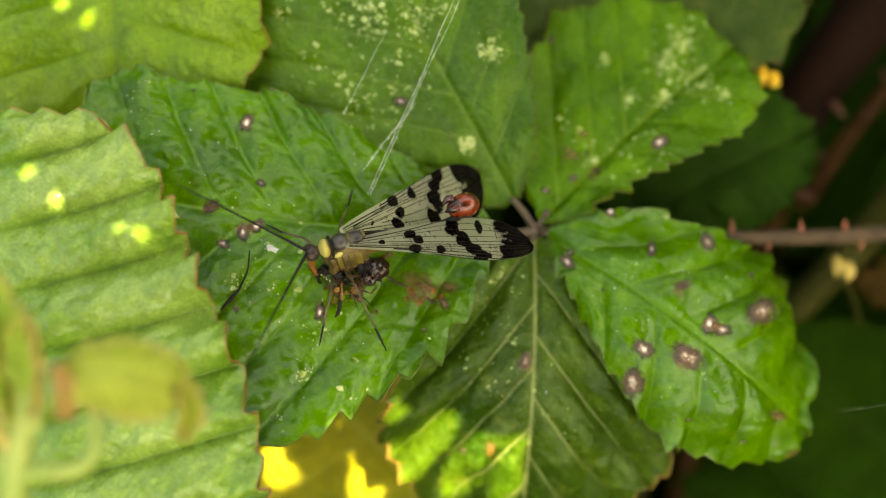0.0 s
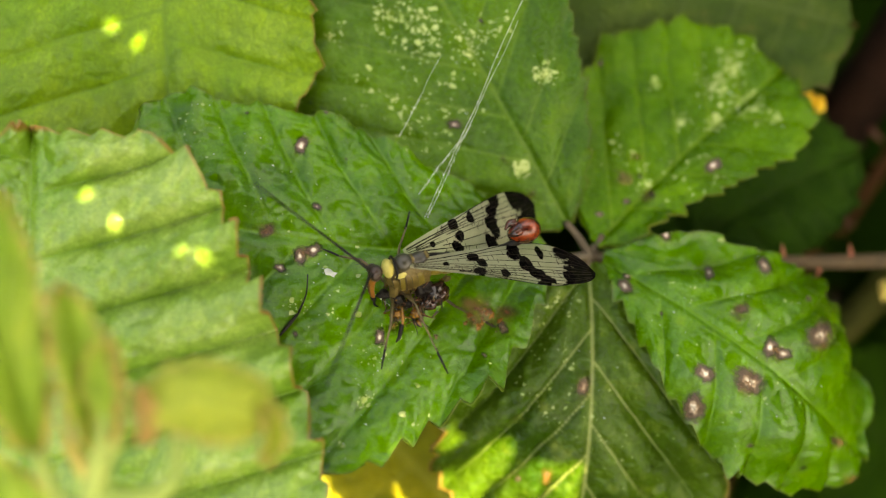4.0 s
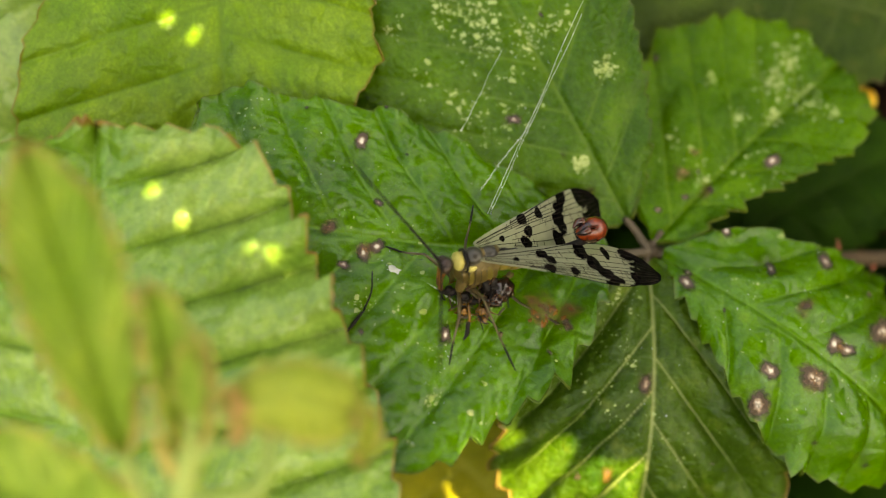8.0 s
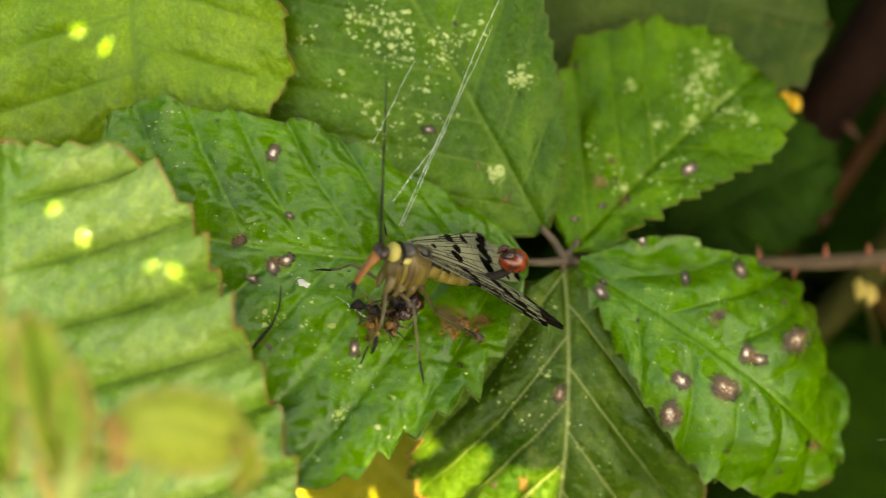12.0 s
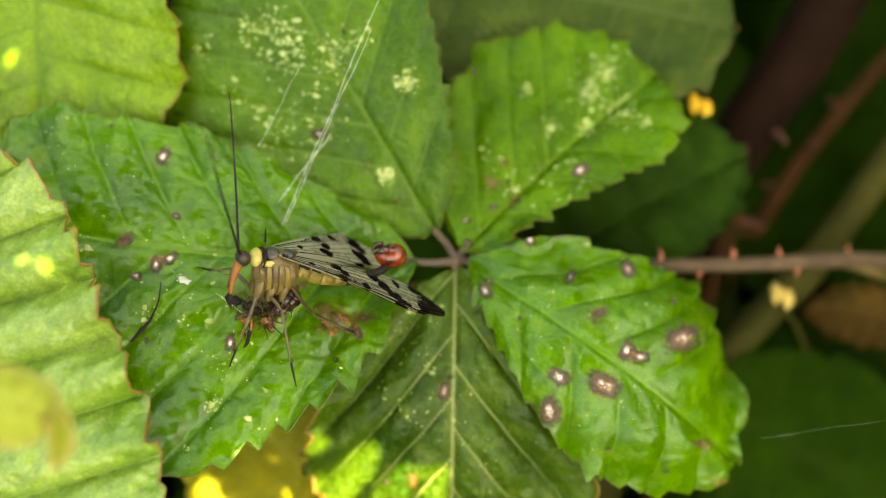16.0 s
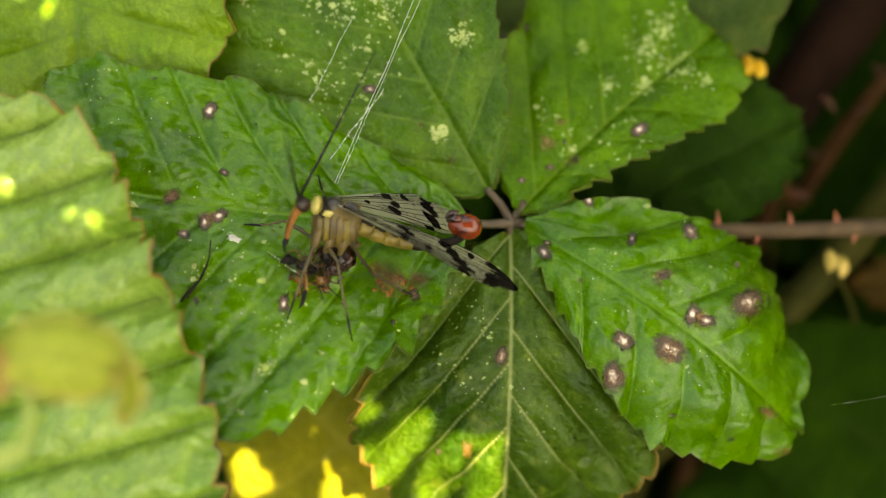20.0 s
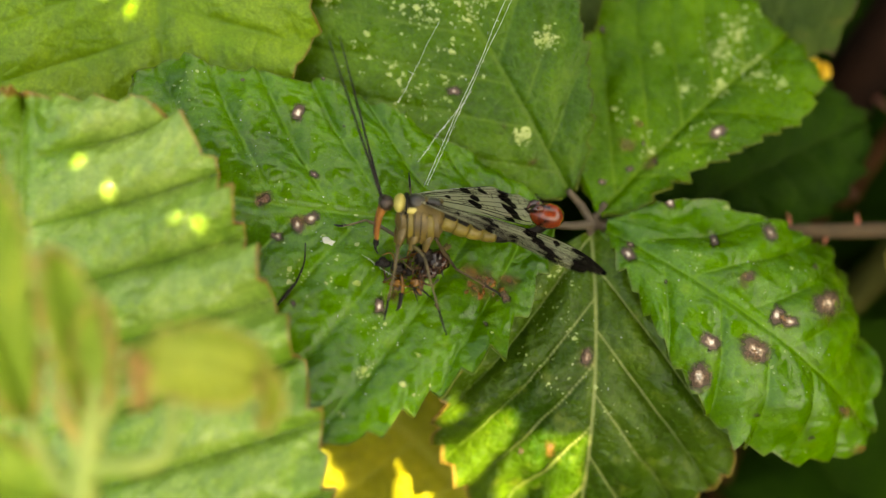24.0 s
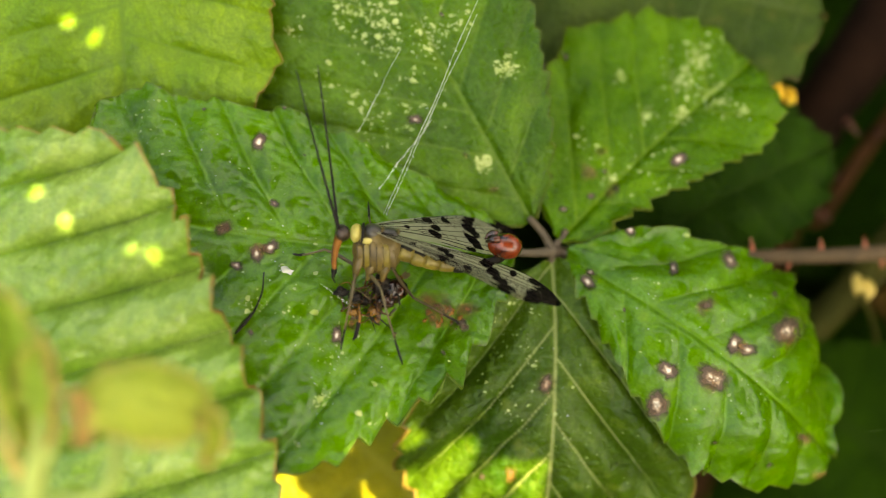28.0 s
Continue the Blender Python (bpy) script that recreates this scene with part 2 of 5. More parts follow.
def tube_mesh(points, radii, n=24, sides=10, wobble=0.0, seed=0, flat=1.0):
    """Vertices and faces of a tapered tube with closed ends."""
    c = catmull(points, n)
    r = np.interp(np.linspace(0, 1, n), np.linspace(0, 1, len(radii)), radii)
    rng = np.random.default_rng(seed)
    verts, faces = [], []
    t = np.gradient(c, axis=0)
    t /= np.linalg.norm(t, axis=1, keepdims=True) + 1e-12
    side = np.cross(t[0], (0.31, 0.2, 0.93))
    for i in range(n):
        side = side - t[i] * (side @ t[i])
        side /= np.linalg.norm(side) + 1e-12
        up = np.cross(t[i], side)
        for k in range(sides):
            a = 2 * math.pi * k / sides
            rr = r[i] * (1 + wobble * rng.uniform(-1, 1))
            verts.append(c[i] + rr * (math.cos(a) * side + flat * math.sin(a) * up))
    for i in range(n - 1):
        for k in range(sides):
            a, b = i * sides + k, i * sides + (k + 1) % sides
            faces.append((a, b, b + sides, a + sides))
    verts += [c[0], c[-1]]
    faces += [(len(verts) - 2, (k + 1) % sides, k) for k in range(sides)]
    m = (n - 1) * sides
    faces += [(len(verts) - 1, m + k, m + (k + 1) % sides) for k in range(sides)]
    return verts, faces


def tube(name, points, radii, material, parent, label="", own=False, **more):
    v, f = tube_mesh(points, radii, **more)
    return mesh_part(name, v, f, material, parent, label, own=own)


def join(*pieces):
    verts, faces = [], []
    for v, f in pieces:
        k = len(verts)
        verts += list(v)
        faces += [tuple(i + k for i in q) for q in f]
    return verts, faces


def unit(v):
    v = np.asarray(v, float)
    return v / (np.linalg.norm(v) + 1e-12)


class Blade:
    """A leaf blade along a midrib from base over mid to tip. plus, minus: rows of (place along the midrib, width) of its two halves;
    facing: the way its upper side looks; fold: how far the halves rise; sweep: how far the side veins lean to the tip."""

    def __init__(self, name, base, mid, tip, facing, plus, minus, material, parent, veins=7, teeth=16, bite=0.9, sweep=0.2, fold=0.0, droop=0.0,
                 quilt=0.5, wave=0.5, rib=0.2, rim_wide=0.5, seed=1, label="", thick=0.22, rows=0, cols=33, curl=0.0, dense=1.0, lean=None, crinkle=0.0, skew=1.0):
        rng = np.random.default_rng(seed)
        ns = rows or teeth * 10 + 1
        s = np.linspace(0, 1, ns) ** dense
        b, m, e = (np.array(p, float) for p in (base, mid, tip))
        axis = (1 - s)[:, None] ** 2 * b + (2 * s * (1 - s))[:, None] * (2 * m - (b + e) / 2) + (s**2)[:, None] * e
        length = np.linalg.norm(np.diff(axis, axis=0), axis=1).sum()
        t = np.gradient(axis, axis=0)
        t /= np.linalg.norm(t, axis=1, keepdims=True)
        nz = unit(facing)
        n = np.cross(nz, t)
        n /= np.linalg.norm(n, axis=1, keepdims=True)
        up = np.cross(t, n)
        v = np.linspace(-1, 1, cols)
        v = np.sign(v) * (1 - (1 - np.abs(v)) ** 1.25)
        V, S = np.meshgrid(v, s)

        def width(rows_):
            k, w = np.array([(0, 0.25), *rows_], float).T
            return np.interp(s, k, w)

        wp, wm = width(plus), width(minus)
        ker = np.hanning(max(5, ns // 14))
        ker /= ker.sum()
        pad = len(ker) // 2
        wp, wm = (np.convolve(np.pad(w, pad, mode="edge"), ker, "valid")[:ns] * np.clip((1 - s) * 14, 0, 1) ** 0.6 for w in (wp, wm))
        W = np.where(V >= 0, wp[:, None], wm[:, None])
        side = np.sign(V)
        # teeth along the margin, larger and smaller by turns, square to it
        out = np.clip((np.abs(V) - 0.72) / 0.28, 0, 1) ** 1.3
        across, along = W * np.abs(V), np.zeros_like(S)
        bites = bite if isinstance(bite, tuple) else (bite, bite)
        for h, w in ((0, wm), (1, wp)):
            a_, c_ = s * length + sweep * w, w
            da, dc = np.gradient(a_), np.gradient(c_)
            run = np.hypot(da, dc) + 1e-9
            arc = np.cumsum(run)
            ph = arc / arc[-1] * teeth + 0.3 * np.sin(arc * 0.31 + seed + h)
            i, f = np.floor(ph).astype(int) % (teeth + 2), ph % 1
            sizes = rng.uniform(0.5, 1.2, teeth + 2) * np.where(np.arange(teeth + 2) % 2, 1.0, 0.6)
            saw = bites[h] * sizes[i] * np.where(f < 0.74, f / 0.74, (1 - f) / 0.26) * np.clip(arc / arc[-1] * 12, 0, 1) * np.clip((1 - s) * 30, 0.2, 1)
            half = (V > 0) == bool(h)
            across = np.where(half, across + out * (saw * (da + 0.5 * dc) / run)[:, None], across)
            along = np.where(half, along + out * (saw * (0.5 * da - dc) / run)[:, None], along)
        along = along + sweep * W * np.abs(V)
        # relief: the blade bulges between the veins
        phv = (S + ((0.0 if lean is None else sweep - lean) * W * np.abs(V)) / length) * veins + 0.5 * (V > 0)
        dv = np.abs((phv + 0.5) % 1 - 0.5) * length / veins
        dm = np.abs(V) * W
        puff = np.sin(math.pi * (phv % 1) ** skew) ** 0.75 * np.clip(np.abs(V) * 3, 0, 1) * (0.55 + 0.45 * np.abs(V))
        ripple = np.array([[noise.noise((0.16 * x, 0.16 * y, seed * 7.3)) for x in np.linspace(-15, 15, 14)] for y in np.linspace(0, length, 24)])
        gy, gx = (S * 22.99), ((V + 1) / 2 * 12.99)
        y0, x0 = gy.astype(int), gx.astype(int)
        fy, fx = gy - y0, gx - x0
        rip = (ripple[y0, x0] * (1 - fy) * (1 - fx) + ripple[y0 + 1, x0] * fy * (1 - fx) + ripple[y0, x0 + 1] * (1 - fy) * fx + ripple[y0 + 1, x0 + 1] * fy * fx)
        z = fold * across - droop * across**2 - 0.3 * np.exp(-((dm / 0.4) ** 2)) + quilt * puff + wave * 2.2 * rip * np.clip(dm / 4, 0, 1)
        z += quilt * 0.5 * out * np.sin(S * teeth * math.pi * 0.7 + seed) - curl * np.clip(S - 0.7, 0, 1) ** 2 * length
        if crinkle:
            # cross veins pull the blade in between its side veins, and the whole is finely puckered
            cell = np.floor(phv).astype(int) % 64
            phase = rng.uniform(0, 6.28, 64)[cell]
            gu, gv = (S * length).ravel(), (side * across).ravel()
            coarse = np.array([noise.noise((0.55 * a_, 0.55 * c_, seed)) for a_, c_ in zip(gu, gv)]).reshape(S.shape)
            small = np.array([noise.noise((1.5 * a_, 1.5 * c_, seed + 9)) for a_, c_ in zip(gu, gv)]).reshape(S.shape)
            ladder = np.abs(np.sin(math.pi * dm / 1.9 + phase + 2.2 * coarse)) ** 0.7
            z += crinkle * (0.34 * ladder * np.clip(dv / 0.6, 0, 1) + 0.75 * coarse + 0.28 * small) * np.clip(dm / 1.5, 0, 1)
        p = axis[:, None] + n[:, None] * (side * across)[..., None] + t[:, None] * along[..., None] + up[:, None] * z[..., None]
        top = p.reshape(-1, 3)
        du, dw = np.gradient(p, axis=0), np.gradient(p, axis=1)
        nor = np.cross(du, dw)
        nor /= np.linalg.norm(nor, axis=2, keepdims=True) + 1e-9
        nor *= np.sign((nor * nz).sum(-1).mean())
        under = (p - nor * thick).reshape(-1, 3)
        k = ns * cols
        idx = np.arange(k).reshape(ns, cols)
        q = np.stack([idx[:-1, :-1], idx[1:, :-1], idx[1:, 1:], idx[:-1, 1:]], -1).reshape(-1, 4)
        if (np.cross(top[q[k // 2, 1]] - top[q[k // 2, 0]], top[q[k // 2, 3]] - top[q[k // 2, 0]]) @ nz) < 0:
            q = q[:, ::-1]
        rim = np.concatenate([idx[:, 0], idx[-1, 1:], idx[-2::-1, -1], idx[0, -2:0:-1]])
        nxt = np.roll(rim, -1)
        edge = np.stack([rim, nxt, nxt + k, rim + k], -1)
        faces = np.concatenate([q, q[:, ::-1] + k, edge]).tolist()
        vein = np.maximum(np.exp(-((dv / rib) ** 2)) * np.clip(1.25 - np.abs(V), 0, 1), np.exp(-((dm / 0.2) ** 2)))
        marg = np.clip(1 - (1 - np.abs(V)) * W / rim_wide, 0, 1)
        two = lambda a: np.concatenate([a.ravel(), a.ravel()])
        uvs = np.stack([(S * length).ravel() + along.ravel(), (side * across).ravel()], -1)
        self.object = mesh_part(name, np.concatenate([top, under]), faces, material, parent, label,
                                attributes={"vein": two(vein), "margin": two(marg)}, uv=np.concatenate([uvs, uvs]))
        from mathutils.bvhtree import BVHTree
        self.tree = BVHTree.FromPolygons([Vector(x) for x in top], q.tolist())
        self.axis, self.up = axis, nz

    def at(self, x, y):
        """The place and normal on the upper side, for a place (x, y) of the leaf's plane seen from over it."""
        eye = Vector((3.0, 5.3, 101.6))
        hit, nor, _, _ = self.tree.ray_cast(eye, (Vector((x, y, 0)) - eye).normalized())
        if hit is None:
            return None, None
        return np.array(hit), np.array(nor if nor.z > 0 else -nor)


# ---- ground ----
def ground():
    n = 60
    g = np.sign(np.linspace(-1, 1, n)) * np.abs(np.linspace(-1, 1, n)) ** 5 * 900
    verts = [(x, y, 0.012 * noise.noise((x * 9, y * 9, 0)) + 0.05 * noise.noise((x, y, 3))) for y in g for x in g]
    faces = [(j * n + i, j * n + i + 1, j * n + n + i + 1, j * n + n + i) for j in range(n - 1) for i in range(n - 1)]
    me = bpy.data.meshes.new("ground")
    me.from_pydata(verts, [], faces)
    me.materials.append(M_SOIL)
    ob = new("ground", me)
    tagged(ob, "dark bare soil under the bramble thicket", "ground", kind="structure")


ground()


# ---- the bramble leaf on which the insect feeds ----
def bramble_leaf():
    leaf = thing("bramble_leaf", "spotted dark green bramble leaf with five toothed leaflets", "leaf", (11.2, 5.0, -3.6))
    blades = {}
    blades["B"] = Blade("leaflet", (9.4, 7.6, -3.8), (2.0, 20.5, -1.6), (-6.8, 35.3, -2.5), (-0.08, 0.02, 1),
        [(0.03, 6), (0.12, 10), (0.25, 13.5), (0.45, 16.5), (0.68, 15), (0.88, 8), (1, 0)], [(0.03, 2), (0.1, 4), (0.25, 6.4), (0.45, 9.0), (0.68, 10), (0.88, 6), (1, 0)],
        M_DIM, leaf, veins=7, teeth=18, bite=0.8, sweep=0.3, lean=0.9, cols=81, fold=-0.06, seed=2, crinkle=0.22, label="mid green leaflet flecked with pale specks")
    blades["C"] = Blade("leaflet", (11.8, 6.0, -3.7), (20.8, 14.9, -6.1), (29.6, 22.1, -9.4), (0.0, 0.42, 1),
        [(0.03, 5), (0.08, 8.2), (0.18, 10.4), (0.49, 12.2), (0.75, 9.4), (0.9, 5.4), (1, 0)],
        [(0.04, 2), (0.22, 2.8), (0.35, 4.2), (0.48, 5.2), (0.71, 6.8), (0.88, 5), (1, 0)],
        M_MID, leaf, veins=6, teeth=15, bite=1.0, sweep=0.2, lean=0.9, cols=81, fold=0.03, seed=3, crinkle=0.22, label="mid green leaflet with white flecks and a brown blotch")
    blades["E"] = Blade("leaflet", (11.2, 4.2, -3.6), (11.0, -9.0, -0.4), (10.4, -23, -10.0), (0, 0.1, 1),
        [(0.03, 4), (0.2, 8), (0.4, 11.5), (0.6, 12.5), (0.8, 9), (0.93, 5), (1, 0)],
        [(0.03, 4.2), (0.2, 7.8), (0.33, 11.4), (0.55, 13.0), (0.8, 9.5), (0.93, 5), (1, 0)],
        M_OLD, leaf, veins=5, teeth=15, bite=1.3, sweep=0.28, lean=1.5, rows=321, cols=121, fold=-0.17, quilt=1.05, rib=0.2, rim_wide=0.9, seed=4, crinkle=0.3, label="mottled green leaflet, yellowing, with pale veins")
    blades["D"] = Blade("leaflet", (12.3, 4.7, -3.3), (24.8, -3.5, 2.0), (35.8, -12.9, -6.5), (0.08, 0.3, 1),
        [(0.03, 3.6), (0.11, 7.4), (0.25, 9.4), (0.52, 11.6), (0.73, 10.6), (0.92, 6.2), (1, 0)],
        [(0.055, 1.6), (0.22, 5.2), (0.4, 7.5), (0.58, 8.1), (0.78, 6.5), (0.93, 3.6), (1, 0)],
        M_DEEP, leaf, veins=6, teeth=17, bite=0.8, sweep=0.22, lean=0.8, cols=121, rows=241, fold=-0.2, droop=0.03, quilt=0.95, seed=5, crinkle=0.2, label="glossy green leaflet with purple-ringed spots")
    blades["A"] = Blade("leaflet", (7.8, 5.1, -2.2), (-10.0, 6.0, 3.9), (-29.0, 9.5, 4.6), (0.08, 0.42, 1),
        [(0.06, 4.6), (0.09, 7.4), (0.19, 11.8), (0.3, 15.2), (0.385, 18.4), (0.465, 17.6), (0.6, 19), (0.8, 17), (0.93, 11), (1, 0)],
        [(0.03, 2.6), (0.1, 4.9), (0.19, 6.7), (0.35, 9.4), (0.48, 10.8), (0.67, 10.8), (0.87, 10.5), (0.95, 8), (1, 0)],
        M_DEEP, leaf, veins=8, teeth=19, bite=(0.55, 1.7), dense=1.5, sweep=0.15, lean=0.7, rows=261, cols=151, fold=0.0, quilt=0.7, seed=6, crinkle=0.34, label="deep green glossy leaflet under the insect")
    # stalks from the hub
    hub = np.array((11.3, 5.0, -3.9))
    for end, via in (((7.0, 5.1, -2.1), (9.2, 4.9, -3.2)), ((9.2, 7.9, -3.7), (10.4, 6.6, -4.1)), ((12.4, 6.8, -3.8), (11.8, 5.9, -4.2)),
                     ((13.4, 4.4, -3.2), (12.4, 4.8, -4.0)), ((11.1, 2.6, -3.6), (11.2, 3.9, -4.2))):
        tube("stalk", [hub, via, end], [0.4, 0.34, 0.28], M_STALK, leaf, "hairy pinkish leaflet stalk", n=10, sides=8, wobble=0.08)
    pet = [hub, (16, 4.6, -6.5), (27, 4.5, -9.6), (38, 4.6, -13.6), (50, 5.0, -18), (62, 4, -25)]
    tube("petiole", pet, [0.6, 0.62, 0.65, 0.72, 0.8, 0.9], M_CANE, leaf, "brown leaf stalk with red prickles", n=40, wobble=0.05)
    line = catmull(pet, 101)
    for k, up, size in ((45, 1, 1.9), (52, -1, 1.4), (58, 1, 1.8), (66, 1, 1.7), (69, -1, 1.6), (78, 1, 1.5), (86, 1, 1.5)):
        p = line[k]
        d = unit((0.18, up, 0.25))
        tube("prickle", [p, p + d * size * 0.5, p + d * size + np.array((-0.35, 0, 0))], [0.42, 0.22, 0.03], M_THORN, leaf, "red hooked prickle", n=8, sides=7)
    return leaf, blades


LEAF_THING, BLADES = bramble_leaf()


def single_leaf(name, label, base, mid, tip, facing, plus, minus, material, stalk, stalk_material=None, **more):
    leaf = thing(name, label, "leaf", base)
    blade = Blade("blade", base, mid, tip, facing, plus, minus, material, leaf, **more)
    if stalk:
        tube("stalk", [np.array(base), *stalk], [0.45, 0.5, 0.6, 0.7][: len(stalk) + 1], stalk_material or M_GREENSTALK, leaf, "thin leaf stalk", n=18, sides=8)
    return leaf, blade


# ---- the leaves round it ----
EVEN = [(0.05, 5), (0.2, 9), (0.45, 11), (0.7, 9.5), (0.88, 5.5), (1, 0)]


def scaled(rows, k):
    return [(s, w * k) for s, w in rows]


FRONT = single_leaf("front_leaf", "fresh light green quilted bramble leaf with reddish margin", (-31, -35, 13.5), (-31.5, -10.4, 13.2), (-32, 14.2, 11), (0.05, 0.06, 1),
    [(0.03, 13), (0.15, 20), (0.4, 21), (0.6, 18), (0.8, 13), (0.92, 8), (1, 0)],
    [(0.03, 14), (0.15, 20.5), (0.342, 21.5), (0.477, 20), (0.588, 18.2), (0.683, 16), (0.754, 14.9), (0.841, 13.1), (0.897, 10.9), (0.96, 7.2), (1, 0)],
    M_LIGHT, [(-31, -42, 9), (-34, -55, -10)], veins=10, teeth=24, bite=1.2, sweep=0.25, quilt=1.9, wave=0.35, rib=0.22, seed=11, rows=421, cols=131, dense=0.7, crinkle=0.5, skew=0.8)
BACK = single_leaf("back_leaf", "yellowish green smooth bramble leaf with brown margin", (-25, 45, -1.5), (-24.8, 28, -0.6), (-24.6, 11.5, -2.6), (0, 0, 1),
    [(0.05, 5), (0.2, 9), (0.4, 11.3), (0.49, 12.4), (0.62, 12.8), (0.8, 9.5), (0.92, 5), (1, 0)],
    [(0.05, 6), (0.2, 11), (0.4, 13.5), (0.55, 16.5), (0.75, 17), (0.9, 10), (1, 0)],
    M_LIME, [(-24, 55, -6), (-20, 70, -20)], veins=7, teeth=22, bite=0.6, sweep=0.3, quilt=0.6, rib=0.22, seed=12, cols=81, crinkle=0.35)
single_leaf("side_leaf", "pale green bramble leaf behind others", (-64, 40, -4), (-52, 27, -5), (-40, 12, -9), (0.1, 0.1, 1), EVEN, EVEN,
    M_LIGHT, [(-72, 50, -14)], seed=13, teeth=14)
single_leaf("under_leaf", "yellow ageing leaf lying below the others", (12, -32, -17), (0, -19, -15.5), (-15, -5, -15), (0.1, 0.2, 1), scaled(EVEN, 1.1), scaled(EVEN, 1.1),
    M_YELLOW, [(20, -44, -24), (30, -60, -40)], seed=14, teeth=14)
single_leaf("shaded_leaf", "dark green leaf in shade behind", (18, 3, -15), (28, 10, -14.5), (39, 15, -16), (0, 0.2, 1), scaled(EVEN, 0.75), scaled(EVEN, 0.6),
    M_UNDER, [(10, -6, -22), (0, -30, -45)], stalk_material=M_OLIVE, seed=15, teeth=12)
single_leaf("dull_leaf", "dull mottled green leaf out of focus", (37.6, 27, -14), (22, 30.5, -13), (4, 34, -14), (0, 0.2, 1),
    [(0.01, 5.2), (0.05, 7.2), (0.2, 10), (0.45, 12), (0.7, 10.5), (0.88, 6), (1, 0)], [(0.02, 4), (0.1, 7), (0.3, 9), (0.6, 9), (0.85, 5), (1, 0)],
    M_GREY, [(37.6, 29, -26), (38, 28, -60)], stalk_material=M_OLIVE, seed=16, teeth=12)
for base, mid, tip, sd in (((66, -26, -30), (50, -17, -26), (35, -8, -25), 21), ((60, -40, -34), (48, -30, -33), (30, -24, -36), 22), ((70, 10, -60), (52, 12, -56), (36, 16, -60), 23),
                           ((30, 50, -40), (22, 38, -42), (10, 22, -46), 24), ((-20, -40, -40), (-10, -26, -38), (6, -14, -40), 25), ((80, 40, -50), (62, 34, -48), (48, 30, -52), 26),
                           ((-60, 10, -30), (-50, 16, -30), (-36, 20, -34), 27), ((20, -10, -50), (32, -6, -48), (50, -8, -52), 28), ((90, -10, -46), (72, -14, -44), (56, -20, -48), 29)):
    single_leaf("thicket_leaf", "bramble leaf deep in the thicket, shade in its colour", base, mid, tip, (0.1, 0.2, 1), EVEN, EVEN, M_SHADE, [np.array(base) + (np.array(base) - np.array(tip)) * 0.4 - np.array((0, 0, 12.0))], stalk_material=M_OLIVE, seed=sd, teeth=10, cols=17)[0]["group"] = "leaves deep in the thicket"


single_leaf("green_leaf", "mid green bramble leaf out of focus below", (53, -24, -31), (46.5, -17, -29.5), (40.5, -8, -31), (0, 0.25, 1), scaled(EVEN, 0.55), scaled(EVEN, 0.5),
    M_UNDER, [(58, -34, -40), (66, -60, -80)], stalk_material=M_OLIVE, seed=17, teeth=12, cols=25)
single_leaf("withering_leaf", "withering orange-brown bramble leaf out of focus", (63, -3, -33), (56, -1.2, -32), (48.5, -0.6, -33), (0, 0.2, 1), scaled(EVEN, 0.28), scaled(EVEN, 0.3),
    M_WITHER, [(70, -8, -40), (80, -40, -80)], stalk_material=M_OLIVE, seed=18, teeth=10, cols=25)


# ---- canes ----
def cane(label, points, radii, material, prickles=0, seed=1):
    ob = thing("bramble_cane", label, "stem", points[0], group="bramble canes")
    tube("stem", points, radii, material, ob, n=60, sides=14, wobble=0.04, seed=seed)
    line = catmull(points, 200)
    rng = np.random.default_rng(seed)
    for k in range(prickles):
        i = int(rng.uniform(5, 190))
        d = unit(rng.normal(size=3))
        r = np.interp(i / 200, np.linspace(0, 1, len(radii)), radii)
        tube("prickle", [line[i], line[i] + d * (r + 0.8), line[i] + d * (r + 2.0) - np.array((0, 0.6, 0))], [0.6, 0.35, 0.04], M_DARKTHORN, ob, n=6, sides=6)


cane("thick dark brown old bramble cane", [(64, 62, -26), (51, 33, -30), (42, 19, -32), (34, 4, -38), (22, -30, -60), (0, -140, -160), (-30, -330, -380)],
     [3.6, 3.5, 3.3, 3.2, 3.2, 3.5, 4], M_SHADEDCANE, 5, 1)
cane("thin brown dry bramble cane", [(66, 36, -36), (59.4, 28.5, -36), (50.5, 18.2, -36), (44.1, 9.0, -36), (39, 1, -40), (31, -80, -110), (20, -330, -390)], [0.8, 0.8, 0.9, 1.0, 1.1, 1.4, 2], M_DRYCANE, 6, 2)
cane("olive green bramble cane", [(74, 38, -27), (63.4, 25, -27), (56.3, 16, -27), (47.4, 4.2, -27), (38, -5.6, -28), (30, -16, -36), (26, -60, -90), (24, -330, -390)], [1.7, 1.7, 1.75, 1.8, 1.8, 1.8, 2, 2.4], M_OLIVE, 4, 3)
cane("slender pale dry bramble twig", [(46.2, 5.5, -21), (50, 4.6, -22), (54, 3.4, -22.5), (62, 0.5, -26), (74, -30, -60), (80, -330, -390)], [0.35, 0.45, 0.5, 0.6, 0.9, 1.6], M_DRYTWIG, 0, 6)
cane("green bramble cane bearing the front leaves", [(-40, -36, 12), (-38, -50, -4), (-36, -70, -30), (-30, -200, -160), (-30, -340, -400)], [1.0, 1.3, 1.6, 2, 2.4], M_GREENSTALK, 6, 4)


